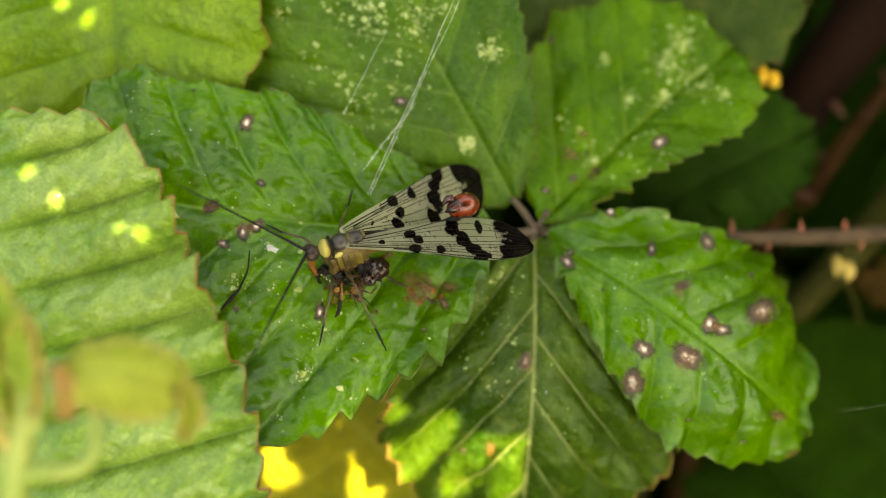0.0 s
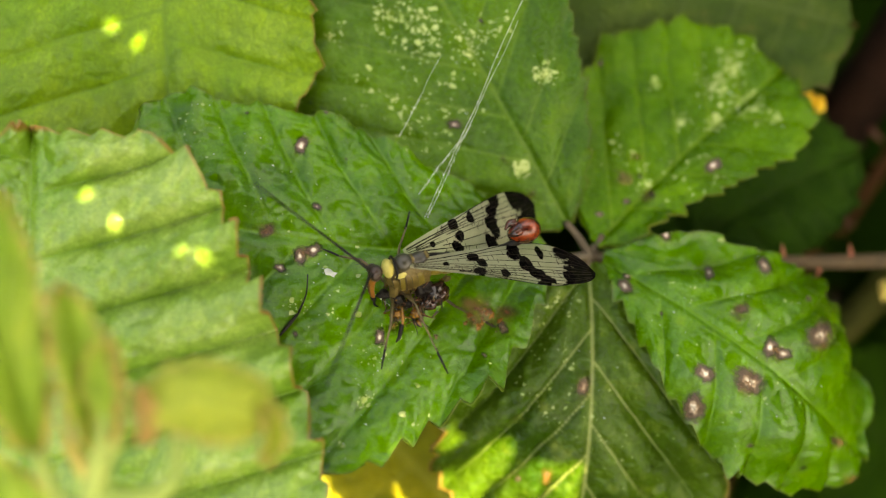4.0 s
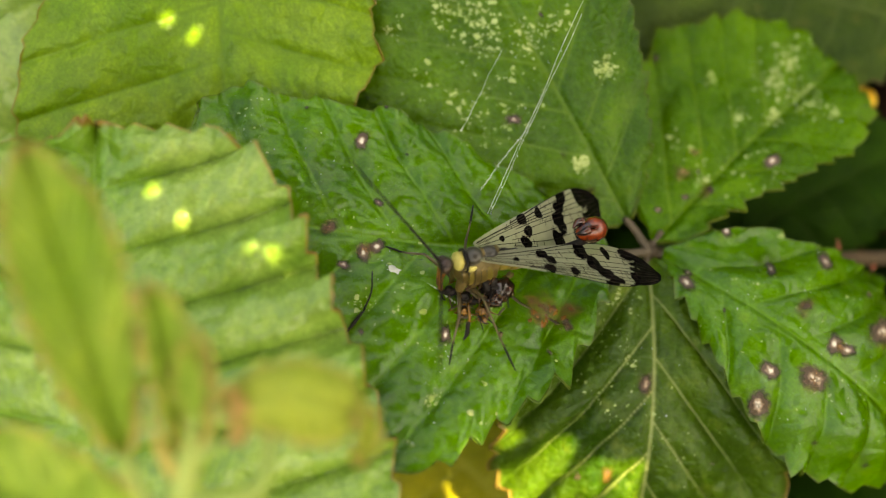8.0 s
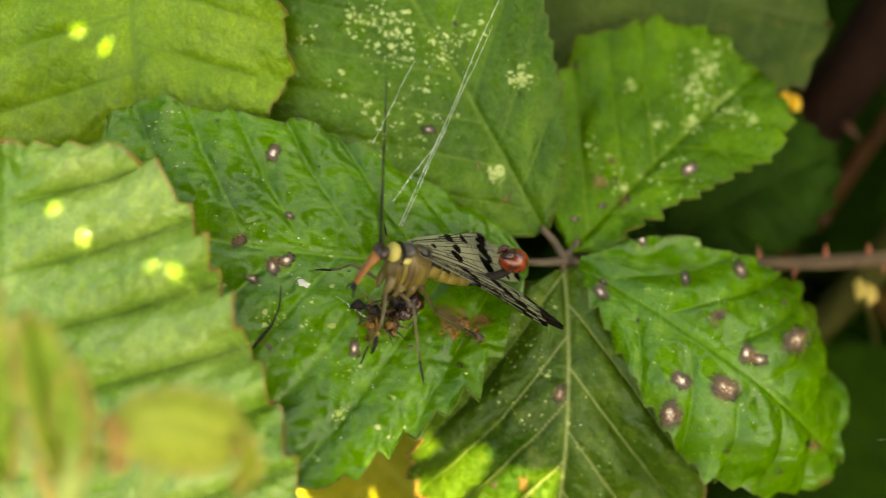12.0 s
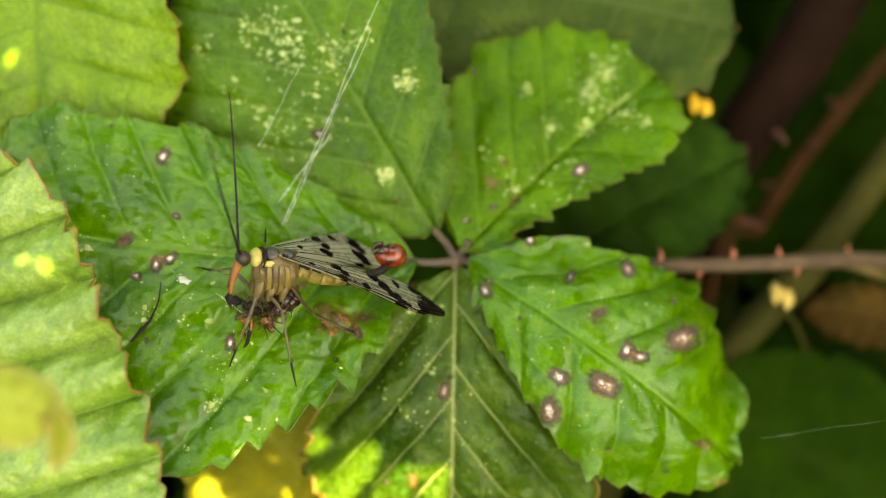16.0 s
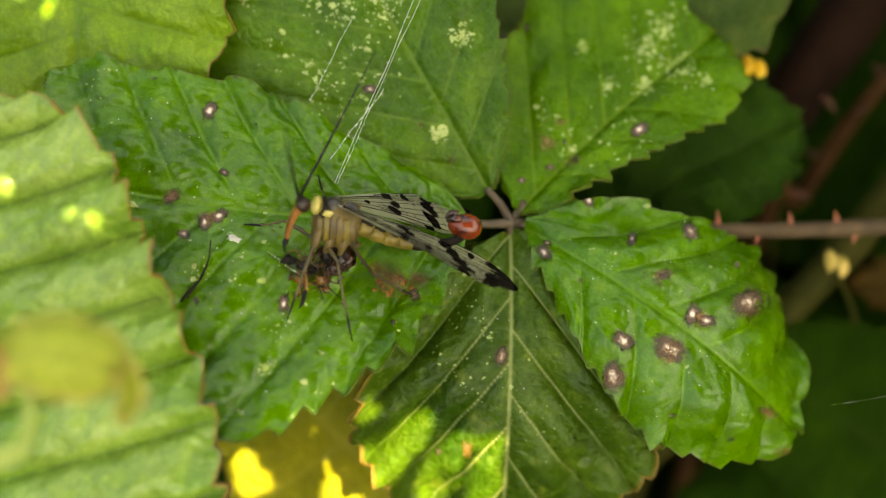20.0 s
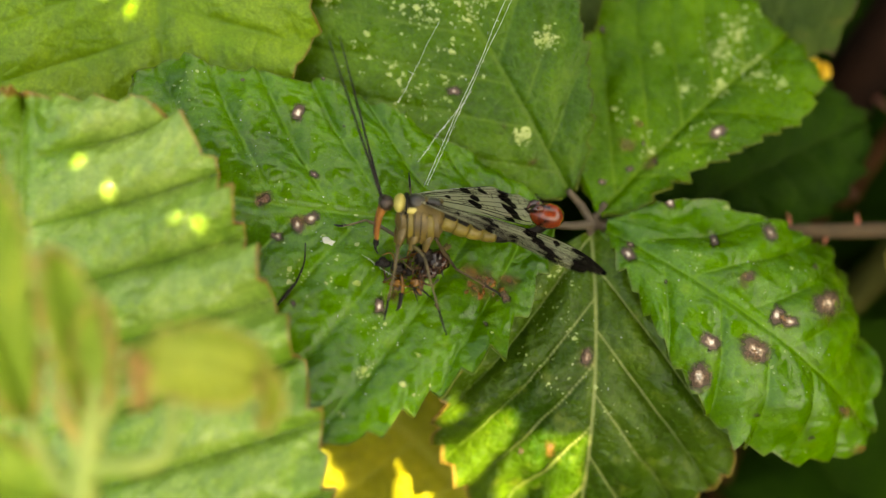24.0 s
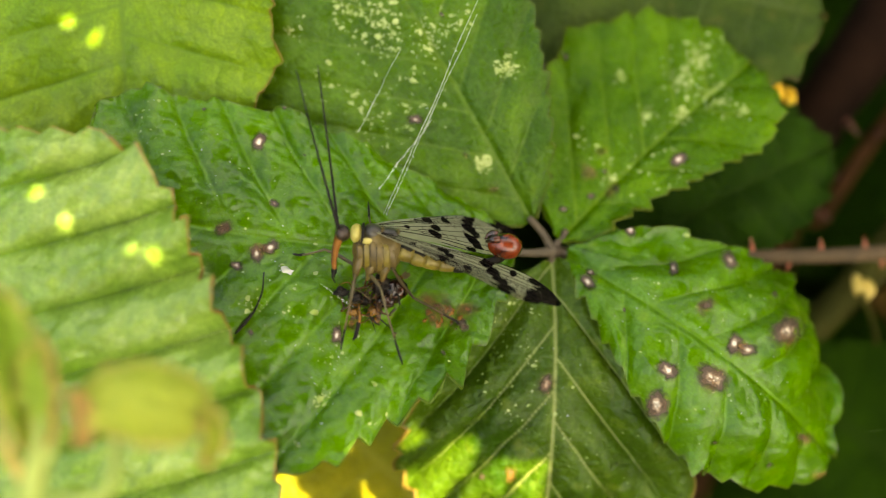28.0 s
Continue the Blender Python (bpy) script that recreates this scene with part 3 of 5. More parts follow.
# ---- young shoot in front ----
def shoot():
    ob = thing("young_shoot", "unfolding yellow-green bramble shoot tip with folded leaflets", "shoot", (-22.1, -10.4, 30))
    tube("stem", [(-21.0, -3.8, 30.4), (-21.4, -6.6, 30.2), (-22.1, -10.4, 30.0), (-23.4, -18, 27.5), (-29.5, -32, 19), (-38, -50, -4)], [0.5, 0.75, 0.95, 1.1, 1.3, 1.5], M_GREENSTALK, ob, "pale green hairy stem", n=30, sides=12)
    tall = [(0.08, 1.0), (0.25, 2.2), (0.5, 2.9), (0.7, 2.6), (0.88, 1.4), (1, 0)]
    Blade("leaflet", (-25.2, -6.8, 30), (-27.7, 2.2, 31.4), (-30.8, 11.0, 31), (0.25, 0.1, 1), scaled(tall, 0.95), scaled(tall, 1.05), M_YOUNG, ob, veins=13, teeth=16, bite=0.3, sweep=0.3, lean=2.2,
          fold=0.5, quilt=0.55, wave=0.15, seed=31, cols=41, rim_wide=0.45, rib=0.12, label="tall pleated young leaflet with pink margin")
    narrow = [(0.08, 0.6), (0.3, 1.3), (0.6, 1.4), (0.85, 0.8), (1, 0)]
    Blade("leaflet", (-21.5, -7.0, 30), (-22.4, -1.9, 31), (-23.7, 3.2, 31.2), (0.4, 0.1, 0.9), narrow, scaled(narrow, 1.1), M_YOUNG, ob, veins=8, teeth=12, bite=0.2, sweep=0.3, lean=1.5,
          fold=0.7, quilt=0.35, wave=0.1, seed=35, cols=21, rim_wide=0.35, label="narrow folded young leaflet with orange edge")
    small = [(0.1, 0.8), (0.4, 1.5), (0.7, 1.2), (0.9, 0.6), (1, 0)]
    Blade("leaflet", (-20.9, -6.2, 30.2), (-20.3, -2.6, 31), (-20.9, 0.2, 31.6), (-0.5, 0.2, 1), small, small, M_YOUNG, ob, veins=6, teeth=10, bite=0.2, sweep=0.3, fold=0.8,
          quilt=0.3, wave=0.1, seed=32, cols=17, rim_wide=0.3)
    # the curled leaflet: an arched blade whose sides hang down
    dome = [(0.04, 0.9), (0.2, 2.0), (0.5, 2.5), (0.8, 2.2), (0.94, 1.3), (1, 0)]
    Blade("leaflet", (-19.7, -4.0, 30.4), (-15.4, -2.9, 32.4), (-11.1, -4.6, 30.2), (0, 0.35, 1), scaled(dome, 0.85), scaled(dome, 1.05), M_GOLDEN, ob, veins=8, teeth=14, bite=0.25, sweep=0.2, lean=0.9, fold=-0.25,
          droop=0.1, quilt=0.25, wave=0.3, seed=33, cols=33, rim_wide=0.6, curl=0.6, label="curled young leaflet with orange tip")
    Blade("leaflet", (-12.0, -3.6, 30.6), (-11.3, -5.6, 30.4), (-12.2, -7.4, 29.8), (0.3, 0.3, 1), scaled(small, 0.4), scaled(small, 0.4), M_GOLDEN, ob, veins=5, teeth=8, bite=0.2, sweep=0.2, fold=0.5,
          quilt=0.3, seed=36, cols=17, rim_wide=0.3, curl=0.5, label="rolled orange-pink leaflet tip")
    Blade("leaflet", (-19.0, -6.2, 30.6), (-18.4, -4.6, 31.6), (-18.8, -2.6, 32.0), (0.6, 0.2, 1), scaled(small, 0.3), scaled(small, 0.28), M_BLUSH, ob, veins=4, teeth=6, bite=0.1, sweep=0.2, fold=0.6,
          quilt=0.2, seed=37, cols=13, rim_wide=0.3, label="small pink folded leaflet")
    tube("leaflet_stalk", [(-21.9, -9.6, 30.0), (-20.4, -9.3, 30.5), (-18.2, -9.1, 30.6), (-17.1, -8.0, 30.6), (-16.9, -5.0, 30.6)], [0.6, 0.6, 0.55, 0.45, 0.35], M_GREENSTALK, ob, "bent yellowish stalk", n=20, sides=10, wobble=0.05)
    tube("leaflet_stalk", [(-22.3, -11.5, 29.8), (-24.2, -9.2, 29.9), (-25.2, -6.6, 30.1)], [0.6, 0.45, 0.4], M_GREENSTALK, ob, "pale green stalk", n=14, sides=10, wobble=0.05)
    low = [(0.08, 1.4), (0.3, 2.4), (0.6, 2.9), (0.85, 2.0), (1, 0)]
    Blade("leaflet", (-23.4, -12.0, 29.4), (-29.5, -9.6, 30.2), (-37, -7.6, 29.2), (0, 0.3, 1), low, scaled(low, 1.25), M_YOUNG, ob, veins=7, teeth=14, bite=0.25, sweep=0.3, lean=0.9,
          fold=0.3, quilt=0.5, seed=34, cols=31, rim_wide=0.5, label="spreading young leaflet of the shoot")
    tube("stipule", [(-21.8, -8.6, 30.3), (-22.9, -6.4, 30.9), (-23.4, -4.4, 31.2)], [0.45, 0.35, 0.05], M_BLUSH, ob, "pinkish stipule", n=8, sides=6)
    tube("stipule", [(-21.4, -7.4, 30.4), (-20.2, -6.0, 31.0), (-19.8, -4.4, 31.3)], [0.4, 0.3, 0.05], M_GREENSTALK, ob, n=8, sides=6)


shoot()


# ---- small flowers far behind ----
def flower(at, k, petal):
    ob = thing("yellow_flower", "small yellow blossom out of focus", "flower", at, group="yellow blossoms")
    rng = np.random.default_rng(k)
    for i in range(2 + k % 2):
        a = rng.uniform(0, 6.28)
        c = np.array(at) + np.array((1.1 * (i - 0.5), 0.25 * (-1) ** i, 0))
        v, f = tube_mesh([c + (0, -1.1, 0), c + (0.05, -0.3, 0.5), c + (0, 0.6, 0.3), c + (-0.05, 1.1, 0)], [0.1, 0.62, 0.6, 0.1], n=10, sides=10, flat=0.7)
        mesh_part("petal", v, f, petal, ob)
    tube("stalk", [np.array(at), np.array(at) + (6, -10, -14), np.array(at) + (10, -40, -50)], [0.25, 0.3, 0.4], M_OLIVE, ob, n=10, sides=6)


flower((34.6, 20.0, -17.0), 0, M_PETAL)
flower((42.6, 1.5, -18.4), 2, M_CREAM)


# ---- marks on the leaflets ----
def spot_material():
    m, nt, b, out = nodes_of("leaf_spot")
    ring = nt.nodes.new("ShaderNodeAttribute")
    ring.attribute_name = "ring"
    co = nt.nodes.new("ShaderNodeTexCoord")
    n = node(nt, "TexNoise", Scale=2600.0, Detail=3.0)
    nt.links.new(co.outputs["Object"], n.inputs["Vector"])
    ma = nt.nodes.new("ShaderNodeMath")
    ma.operation = "MULTIPLY_ADD"
    nt.links.new(n.outputs[0], ma.inputs[0])
    ma.inputs[1].default_value = 0.5
    nt.links.new(ring.outputs["Fac"], ma.inputs[2])
    col = ramp(nt, ma.outputs[0], (0.34, (0.76, 0.7, 0.6)), (0.43, (0.34, 0.25, 0.18)), (0.56, (0.085, 0.06, 0.045)), (1.0, (0.1, 0.085, 0.045)))
    nt.links.new(col, b.inputs["Base Color"])
    b.inputs["Roughness"].default_value = 0.7
    b.inputs["Specular IOR Level"].default_value = 0.15
    bp = node(nt, "Bump", Strength=0.6, Distance=0.0001)
    nt.links.new(n.outputs[0], bp.inputs["Height"])
    nt.links.new(bp.outputs[0], b.inputs["Normal"])
    clear = nt.nodes.new("ShaderNodeBsdfTransparent")
    mx = nt.nodes.new("ShaderNodeMixShader")
    nt.links.new(ramp(nt, ma.outputs[0], (0.66, (0.05, 0.05, 0.05)), (0.98, (1, 1, 1))), mx.inputs[0])
    nt.links.new(b.outputs[0], mx.inputs[1])
    nt.links.new(clear.outputs[0], mx.inputs[2])
    nt.links.new(mx.outputs[0], out.inputs[0])
    return m


def stain_material():
    """A soft brown discolouring that fades out at its border."""
    m, nt, b, out = nodes_of("leaf_stain")
    ring = nt.nodes.new("ShaderNodeAttribute")
    ring.attribute_name = "ring"
    co = nt.nodes.new("ShaderNodeTexCoord")
    n = node(nt, "TexNoise", Scale=900.0, Detail=5.0)
    nt.links.new(co.outputs["Object"], n.inputs["Vector"])
    ma = nt.nodes.new("ShaderNodeMath")
    ma.operation = "MULTIPLY_ADD"
    nt.links.new(n.outputs[0], ma.inputs[0])
    ma.inputs[1].default_value = 1.1
    nt.links.new(ring.outputs["Fac"], ma.inputs[2])
    nt.links.new(mixed(nt, n.outputs[0], (0.11, 0.05, 0.014), (0.28, 0.145, 0.035)), b.inputs["Base Color"])
    b.inputs["Roughness"].default_value = 0.5
    clear = nt.nodes.new("ShaderNodeBsdfTransparent")
    mx = nt.nodes.new("ShaderNodeMixShader")
    nt.links.new(ramp(nt, ma.outputs[0], (0.4, (0.12,) * 3), (1.15, (1, 1, 1))), mx.inputs[0])
    nt.links.new(b.outputs[0], mx.inputs[1])
    nt.links.new(clear.outputs[0], mx.inputs[2])
    nt.links.new(mx.outputs[0], out.inputs[0])
    return m


M_SPOT = spot_material()
M_STAIN = stain_material()
M_FLECK = simple("pale_fleck", (0.24, 0.35, 0.06), (0.48, 0.55, 0.2), 0.5, 1500)
# white of the chalky deposit and of the specks painted as glints
M_LIME_GLINT = simple("white_deposit_glint", (0.46, 0.48, 0.4), (0.64, 0.65, 0.55), 0.5, 3000)


def spot(blade, x, y, r, pale=1.0, seed=0, name="leaf_spot", material=None):
    """A dead spot with a pale heart and a purple-brown ring, lying on the blade. pale under one: the heart is darker."""
    rng = np.random.default_rng(seed + int(100 * abs(x)) + int(100 * abs(y)))
    n, rings = 20, 6
    lobes = 1 + 0.22 * np.sin(np.arange(n) * 2 * math.pi / n * 2 + rng.uniform(0, 6)) + rng.uniform(-0.12, 0.12, n)
    verts, ring, faces = [], [], []
    for j in range(rings):
        for k in range(n if j else 1):
            a = 2 * math.pi * k / n
            q = r * 1.35 * j / (rings - 1) * lobes[k]
            p, nor = None, None
            while p is None and q > 0.02 * r:
                # near the margin the spot ends with the blade
                p, nor = blade.at(x + q * math.cos(a), y + q * math.sin(a))
                q *= 0.8
            if p is None:
                p, nor = blade.at(x, y)
            if p is None:
                return
            verts.append(p + nor * (0.05 - 0.02 * j / rings))
            ring.append((1 - pale) * 0.4 + 0.98 * j / (rings - 1))
    for k in range(n):
        faces.append((0, 1 + k, 1 + (k + 1) % n))
        for j in range(rings - 2):
            a, b = 1 + j * n + k, 1 + j * n + (k + 1) % n
            faces.append((a, a + n, b + n, b))
    mesh_part(name, verts, faces, material or M_SPOT, blade.object, attributes={"ring": ring})


def ball(c, r, nu=18, nv=12, squash=None):
    """An ellipsoid about c; squash(p) may reshape unit points."""
    verts, faces = [], []
    for j in range(nv + 1):
        for i in range(nu):
            th, ph = math.pi * j / nv, 2 * math.pi * i / nu
            p = np.array((math.cos(th), math.sin(th) * math.cos(ph), math.sin(th) * math.sin(ph)))
            if squash:
                p = squash(p)
            verts.append(np.array(c) + p * np.array(r))
    for j in range(nv):
        for i in range(nu):
            a, b = j * nu + i, j * nu + (i + 1) % nu
            faces.append((a, b, b + nu, a + nu))
    return verts, faces


def plane_of(px, py):
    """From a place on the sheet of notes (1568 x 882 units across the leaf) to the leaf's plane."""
    return 2.93 + (px - 784) * 0.0472, 5.3 - (py - 452.5) * 0.0472


def marks():
    B = BLADES
    for key, px, py, r, pale in (
        ("D", 1152, 665, 19, 1), ("D", 1230, 680, 27, 1), ("D", 1133, 725, 26, 0.9), ("D", 1268, 620, 17, 1), ("D", 1291, 630, 15, 1), ("D", 1360, 597, 30, 0.9), ("D", 1014, 512, 14, 1),
        ("D", 1018, 495, 8, 0.8), ("D", 1087, 420, 12, 1), ("D", 1163, 488, 12, 0.9), ("D", 1262, 475, 18, 0.8), ("D", 1220, 552, 19, 0.2), ("D", 1340, 533, 10, 0.3), ("D", 1385, 782, 17, 0),
        ("D", 1233, 792, 12, 0), ("D", 1077, 560, 6, 0.5), ("D", 1045, 648, 12, 0.4), ("D", 1330, 830, 12, 0), ("E", 940, 690, 18, 0.7), ("E", 1063, 828, 8, 0), ("E", 880, 842, 9, 0), ("E", 830, 850, 14, 0),
        ("C", 1173, 298, 15, 1), ("C", 1020, 362, 8, 0.8), ("C", 972, 385, 8, 0.8), ("C", 1065, 350, 15, 0), ("C", 978, 118, 9, 0.6), ("C", 1290, 105, 9, 0.1), ("C", 1045, 318, 10, 0.1),
        ("A", 440, 267, 13, 1), ("A", 378, 418, 17, 0.5), ("A", 435, 463, 13, 0.9), ("A", 460, 452, 12, 1), ("A", 400, 483, 9, 0.9), ("A", 467, 375, 9, 0.7), ("A", 574, 605, 13, 0.9), ("A", 485, 207, 7, 0.3),
        ("A", 425, 600, 10, 0.3), ("A", 796, 588, 12, 0.6), ("A", 760, 635, 9, 0.1), ("B", 714, 228, 12, 0.9), ("B", 760, 45, 9, 0.3), ("B", 655, 330, 8, 0.2), ("B", 690, 312, 8, 0.2), ("B", 720, 375, 10, 0.2),
        ("A", 345, 210, 6, 0.2), ("A", 520, 290, 5, 0.2), ("D", 1500, 700, 8, 0.1)):
        spot(B[key], *plane_of(px, py), r / (16.0 if key == "A" else 19.0), pale)
    for key, px, py, r in (("C", 1015, 318, 26), ("C", 1040, 285, 16), ("C", 1058, 352, 22), ("C", 1165, 352, 14), ("B", 850, 350, 14), ("B", 800, 290, 12), ("A", 800, 560, 30), ("A", 742, 575, 30), ("A", 765, 560, 40), ("A", 735, 545, 30), ("A", 640, 565, 30), ("A", 600, 585, 24), ("A", 440, 455, 26),
                           ("A", 380, 415, 24), ("D", 1360, 600, 36), ("D", 1220, 552, 30), ("D", 1228, 684, 34), ("D", 1133, 728, 34), ("D", 1280, 625, 30), ("D", 1390, 782, 24), ("E", 880, 845, 22), ("E", 940, 692, 22), ("D", 1420, 850, 26)):
        spot(B[key], *plane_of(px, py), r / 21.0, 1.0, 3, "stain", M_STAIN)
    rng = np.random.default_rng(8)
    heaps = {
        "B": [(630, 50, 55, 50), (665, 85, 35, 26), (500, 70, 18, 10), (590, 30, 25, 12), (740, 90, 28, 22), (875, 135, 20, 36), (832, 308, 16, 22), (600, 190, 22, 7), (560, 150, 30, 6), (770, 60, 40, 24), (700, 200, 90, 30), (650, 230, 60, 14)],
        "C": [(1215, 115, 30, 34), (1180, 150, 30, 26), (1235, 190, 38, 44), (1290, 215, 12, 12), (1073, 158, 10, 14), (1120, 220, 18, 12), (1185, 225, 16, 16), (1050, 330, 22, 10), (1020, 280, 30, 8), (1140, 300, 60, 14), (1180, 328, 20, 5)],
        "A": [(545, 718, 14, 20), (500, 795, 10, 8), (250, 235, 40, 16), (480, 565, 40, 10), (300, 430, 12, 8), (520, 470, 90, 26), (610, 600, 80, 26), (600, 330, 110, 22), (420, 330, 110, 20), (430, 545, 18, 20), (560, 640, 26, 16), (640, 740, 30, 6)],
        "D": [(1190, 430, 14, 10), (1120, 480, 80, 22), (1250, 560, 120, 30), (1020, 600, 20, 12), (1180, 620, 120, 20), (1300, 780, 90, 12)],
        "E": [(905, 545, 30, 34), (870, 610, 40, 20), (900, 700, 50, 20), (960, 760, 50, 24), (1000, 800, 70, 26), (820, 700, 40, 8), (1100, 820, 60, 14), (905, 640, 30, 12), (880, 740, 24, 10)],
    }
    for key, rows in heaps.items():
        pieces = []
        for cx, cy, spread, count in rows:
            for _ in range(int(count * (2.1 if key in "BC" else 1.1 if spread < 45 else 0.6))):
                px, py = rng.normal((cx, cy), spread * 0.55)
                p, nor = B[key].at(*plane_of(px, py))
                if p is None or abs(nor[2]) < 0.35:
                    continue
                e1 = unit(np.cross(nor, (0.3, 1, 0.1)))
                e2 = np.cross(nor, e1)
                r = (1.0 if key in "BC" else 0.72) * rng.uniform(0.05, 0.16) * (1.9 if rng.uniform() < 0.2 else 1)
                n, flat = 7, rng.uniform(0.45, 1.6)
                ring = [p + nor * 0.012 + r * rng.uniform(0.3, 1.4) * (math.cos(2 * math.pi * k / n) * e1 * flat + math.sin(2 * math.pi * k / n) * e2) for k in range(n)]
                pieces.append(([p + nor * 0.035, *ring], [(0, 1 + k, 1 + (k + 1) % n) for k in range(n)]))
        v, f = join(*pieces)
        tagged(mesh_part("pale_mottling", v, f, M_FLECK, B[key].object, "pale feeding flecks"), kind="stuff")
    # tiny white specks that stand in for glints on the glossy blades
    for key, rows in {"A": [(240, 230, 60, 24), (310, 430, 40, 14), (430, 330, 90, 24), (480, 490, 40, 16), (560, 690, 60, 30), (500, 800, 30, 12), (620, 620, 60, 20), (330, 300, 60, 20)],
                      "D": [(1240, 520, 90, 26), (1300, 690, 80, 24), (1100, 560, 60, 16), (1180, 770, 60, 12)], "C": [(1200, 160, 70, 20)], "B": [(700, 150, 70, 20)], "E": [(960, 700, 70, 20)]}.items():
        pieces = []
        for cx, cy, spread, count in rows:
            for _ in range(count // 3):
                p, nor = B[key].at(*plane_of(*rng.normal((cx, cy), spread * 0.6)))
                if p is not None:
                    v, f = ball(p + nor * 0.01, rng.uniform(0.015, 0.06, 3) * (1.5, 1.5, 0.6), 6, 4)
                    pieces.append((v, f))
        v, f = join(*pieces)
        tagged(mesh_part("glint_specks", v, f, M_LIME_GLINT, B[key].object, "tiny white specks standing for glints"), kind="stuff")
    # chalky deposits; the small one at 770, 650 stands for a sun sparkle
    for key, px, py, r in (("A", 487, 491, 0.55), ("A", 312, 432, 0.45), ("A", 535, 565, 0.4), ("B", 710, 160, 0.4), ("D", 1297, 537, 0.22), ("A", 155, 182, 0.4), ("D", 1187, 430, 0.4), ("A", 545, 715, 0.5), ("A", 770, 650, 0.2), ("A", 612, 740, 0.35), ("A", 640, 690, 0.25)):
        p, nor = B[key].at(*plane_of(px, py))
        if p is None:
            continue
        e1 = unit(np.cross(nor, (0.3, 1, 0.1)))
        e2 = np.cross(nor, e1)
        n = 11
        rim = [p + nor * 0.02 + r * rng.uniform(0.5, 1.2) * (math.cos(2 * math.pi * k / n) * e1 + 0.7 * math.sin(2 * math.pi * k / n) * e2) for k in range(n)]
        inner = [p + nor * rng.uniform(0.08, 0.14) + 0.55 * (q - p) for q in rim]
        mesh_part("chalky_deposit", [p + nor * 0.13, *inner, *rim], [(0, 1 + k, 1 + (k + 1) % n) for k in range(n)] + [(1 + k, 1 + n + k, 1 + n + (k + 1) % n, 1 + (k + 1) % n) for k in range(n)],
                  M_LIME_GLINT if (px, py) == (487, 491) else M_FLECK, B[key].object, "chalky pale deposit")


marks()


# ---- spider silk ----
def silk():
    m, nt, b, out = nodes_of("silk")
    b.inputs["Base Color"].default_value = (0.75, 0.78, 0.64, 1)
    b.inputs["Roughness"].default_value = 0.35
    ob = thing("spider_silk", "fine pale strands of spider silk across the leaflets", "silk", (-2.6, 8.0, 4))
    rng = np.random.default_rng(5)
    ends = [((-2.9, 8.0, 2.6), (5.6, 27, 3.5), 0.0105), ((-2.7, 8.0, 2.6), (4.6, 24, 3.0), 0.009), ((-3.4, 10.0, 1.4), (0.9, 15.8, 0.6), 0.012), ((-5.0, 14.8, 1.4), (-1.6, 21.5, 0.8), 0.007), ((5.6, 27, 3.5), (7.6, 33, 4.0), 0.013),
            ((-7.5, 2.4, 5.6), (-11.6, 3.6, 5.4), 0.008), ((-7.5, 2.4, 5.6), (-4.9, 0.6, 6.6), 0.008), ((36.5, -9.8, 0.5), (47.0, -7.2, 6.5), 0.0015)]
    for a, b_, r in ends:
        a, b_ = np.array(a), np.array(b_)
        pts = [a + (b_ - a) * f + rng.normal(0, 0.05, 3) * (0 < f < 1) for f in np.linspace(0, 1, 7)]
        tube("strand", pts, [r * 1.35, r * 1.35], m, ob, n=40, sides=5, wobble=0.3)
        # fluff caught along the strand
        for _ in range(18):
            f = rng.uniform(0.02, 0.8) ** 1.3
            c = a + (b_ - a) * f
            pts = [c, c + rng.normal(0, 0.05, 3), c + rng.normal(0, 0.1, 3)]
            tube("fibre", pts, [r * 2.2, r * 1.8, r * 0.7], m, ob, n=6, sides=5, wobble=0.4)


silk()

# ---- the scorpionfly ----
M_BLACK = simple("chitin_black", (0.006, 0.005, 0.005), (0.018, 0.014, 0.011), 0.5, 2500, 0.3, spec=0.18)
M_SHIELD = simple("chitin_grey", (0.02, 0.018, 0.014), (0.07, 0.06, 0.042), 0.3, 2500, 0.3, spec=0.5)
M_HEAD = simple("chitin_head", (0.012, 0.008, 0.006), (0.06, 0.024, 0.012), 0.35, 2500, 0.3)
M_BROWN = simple("chitin_brown", (0.07, 0.03, 0.012), (0.14, 0.06, 0.022), 0.42, 2500, 0.3, spec=0.35)
M_BROWNBLACK = simple("chitin_seam", (0.02, 0.013, 0.006), (0.05, 0.032, 0.014), 0.5, 2500, 0.3)
M_TAN = simple("chitin_tan", (0.07, 0.046, 0.012), (0.155, 0.108, 0.03), 0.45, 2000, 0.3)
M_LEMON = simple("chitin_yellow", (0.42, 0.35, 0.07), (0.58, 0.51, 0.16), 0.45, 2000, 0.3)
M_LEMONTAN = simple("chitin_yellow_tan", (0.12, 0.09, 0.012), (0.24, 0.18, 0.03), 0.45, 2000, 0.3)
M_OCHRE = simple("chitin_ochre", (0.095, 0.064, 0.013), (0.19, 0.13, 0.032), 0.45, 2000, 0.3)
M_ORANGE = simple("chitin_orange", (0.2, 0.065, 0.012), (0.36, 0.15, 0.03), 0.42, 2000, 0.3, spec=0.35)
M_RED = simple("chitin_red", (0.04, 0.006, 0.003), (0.27, 0.038, 0.008), 0.22, 3000, 0.3, coat=0.3)
M_DEEPRED = simple("chitin_dark_red", (0.02, 0.006, 0.004), (0.13, 0.022, 0.008), 0.25, 2200, 0.3, coat=0.3)
M_EYE = simple("eye_dark", (0.02, 0.014, 0.01), (0.05, 0.03, 0.022), 0.3, 6000, 0.5, spec=0.4)
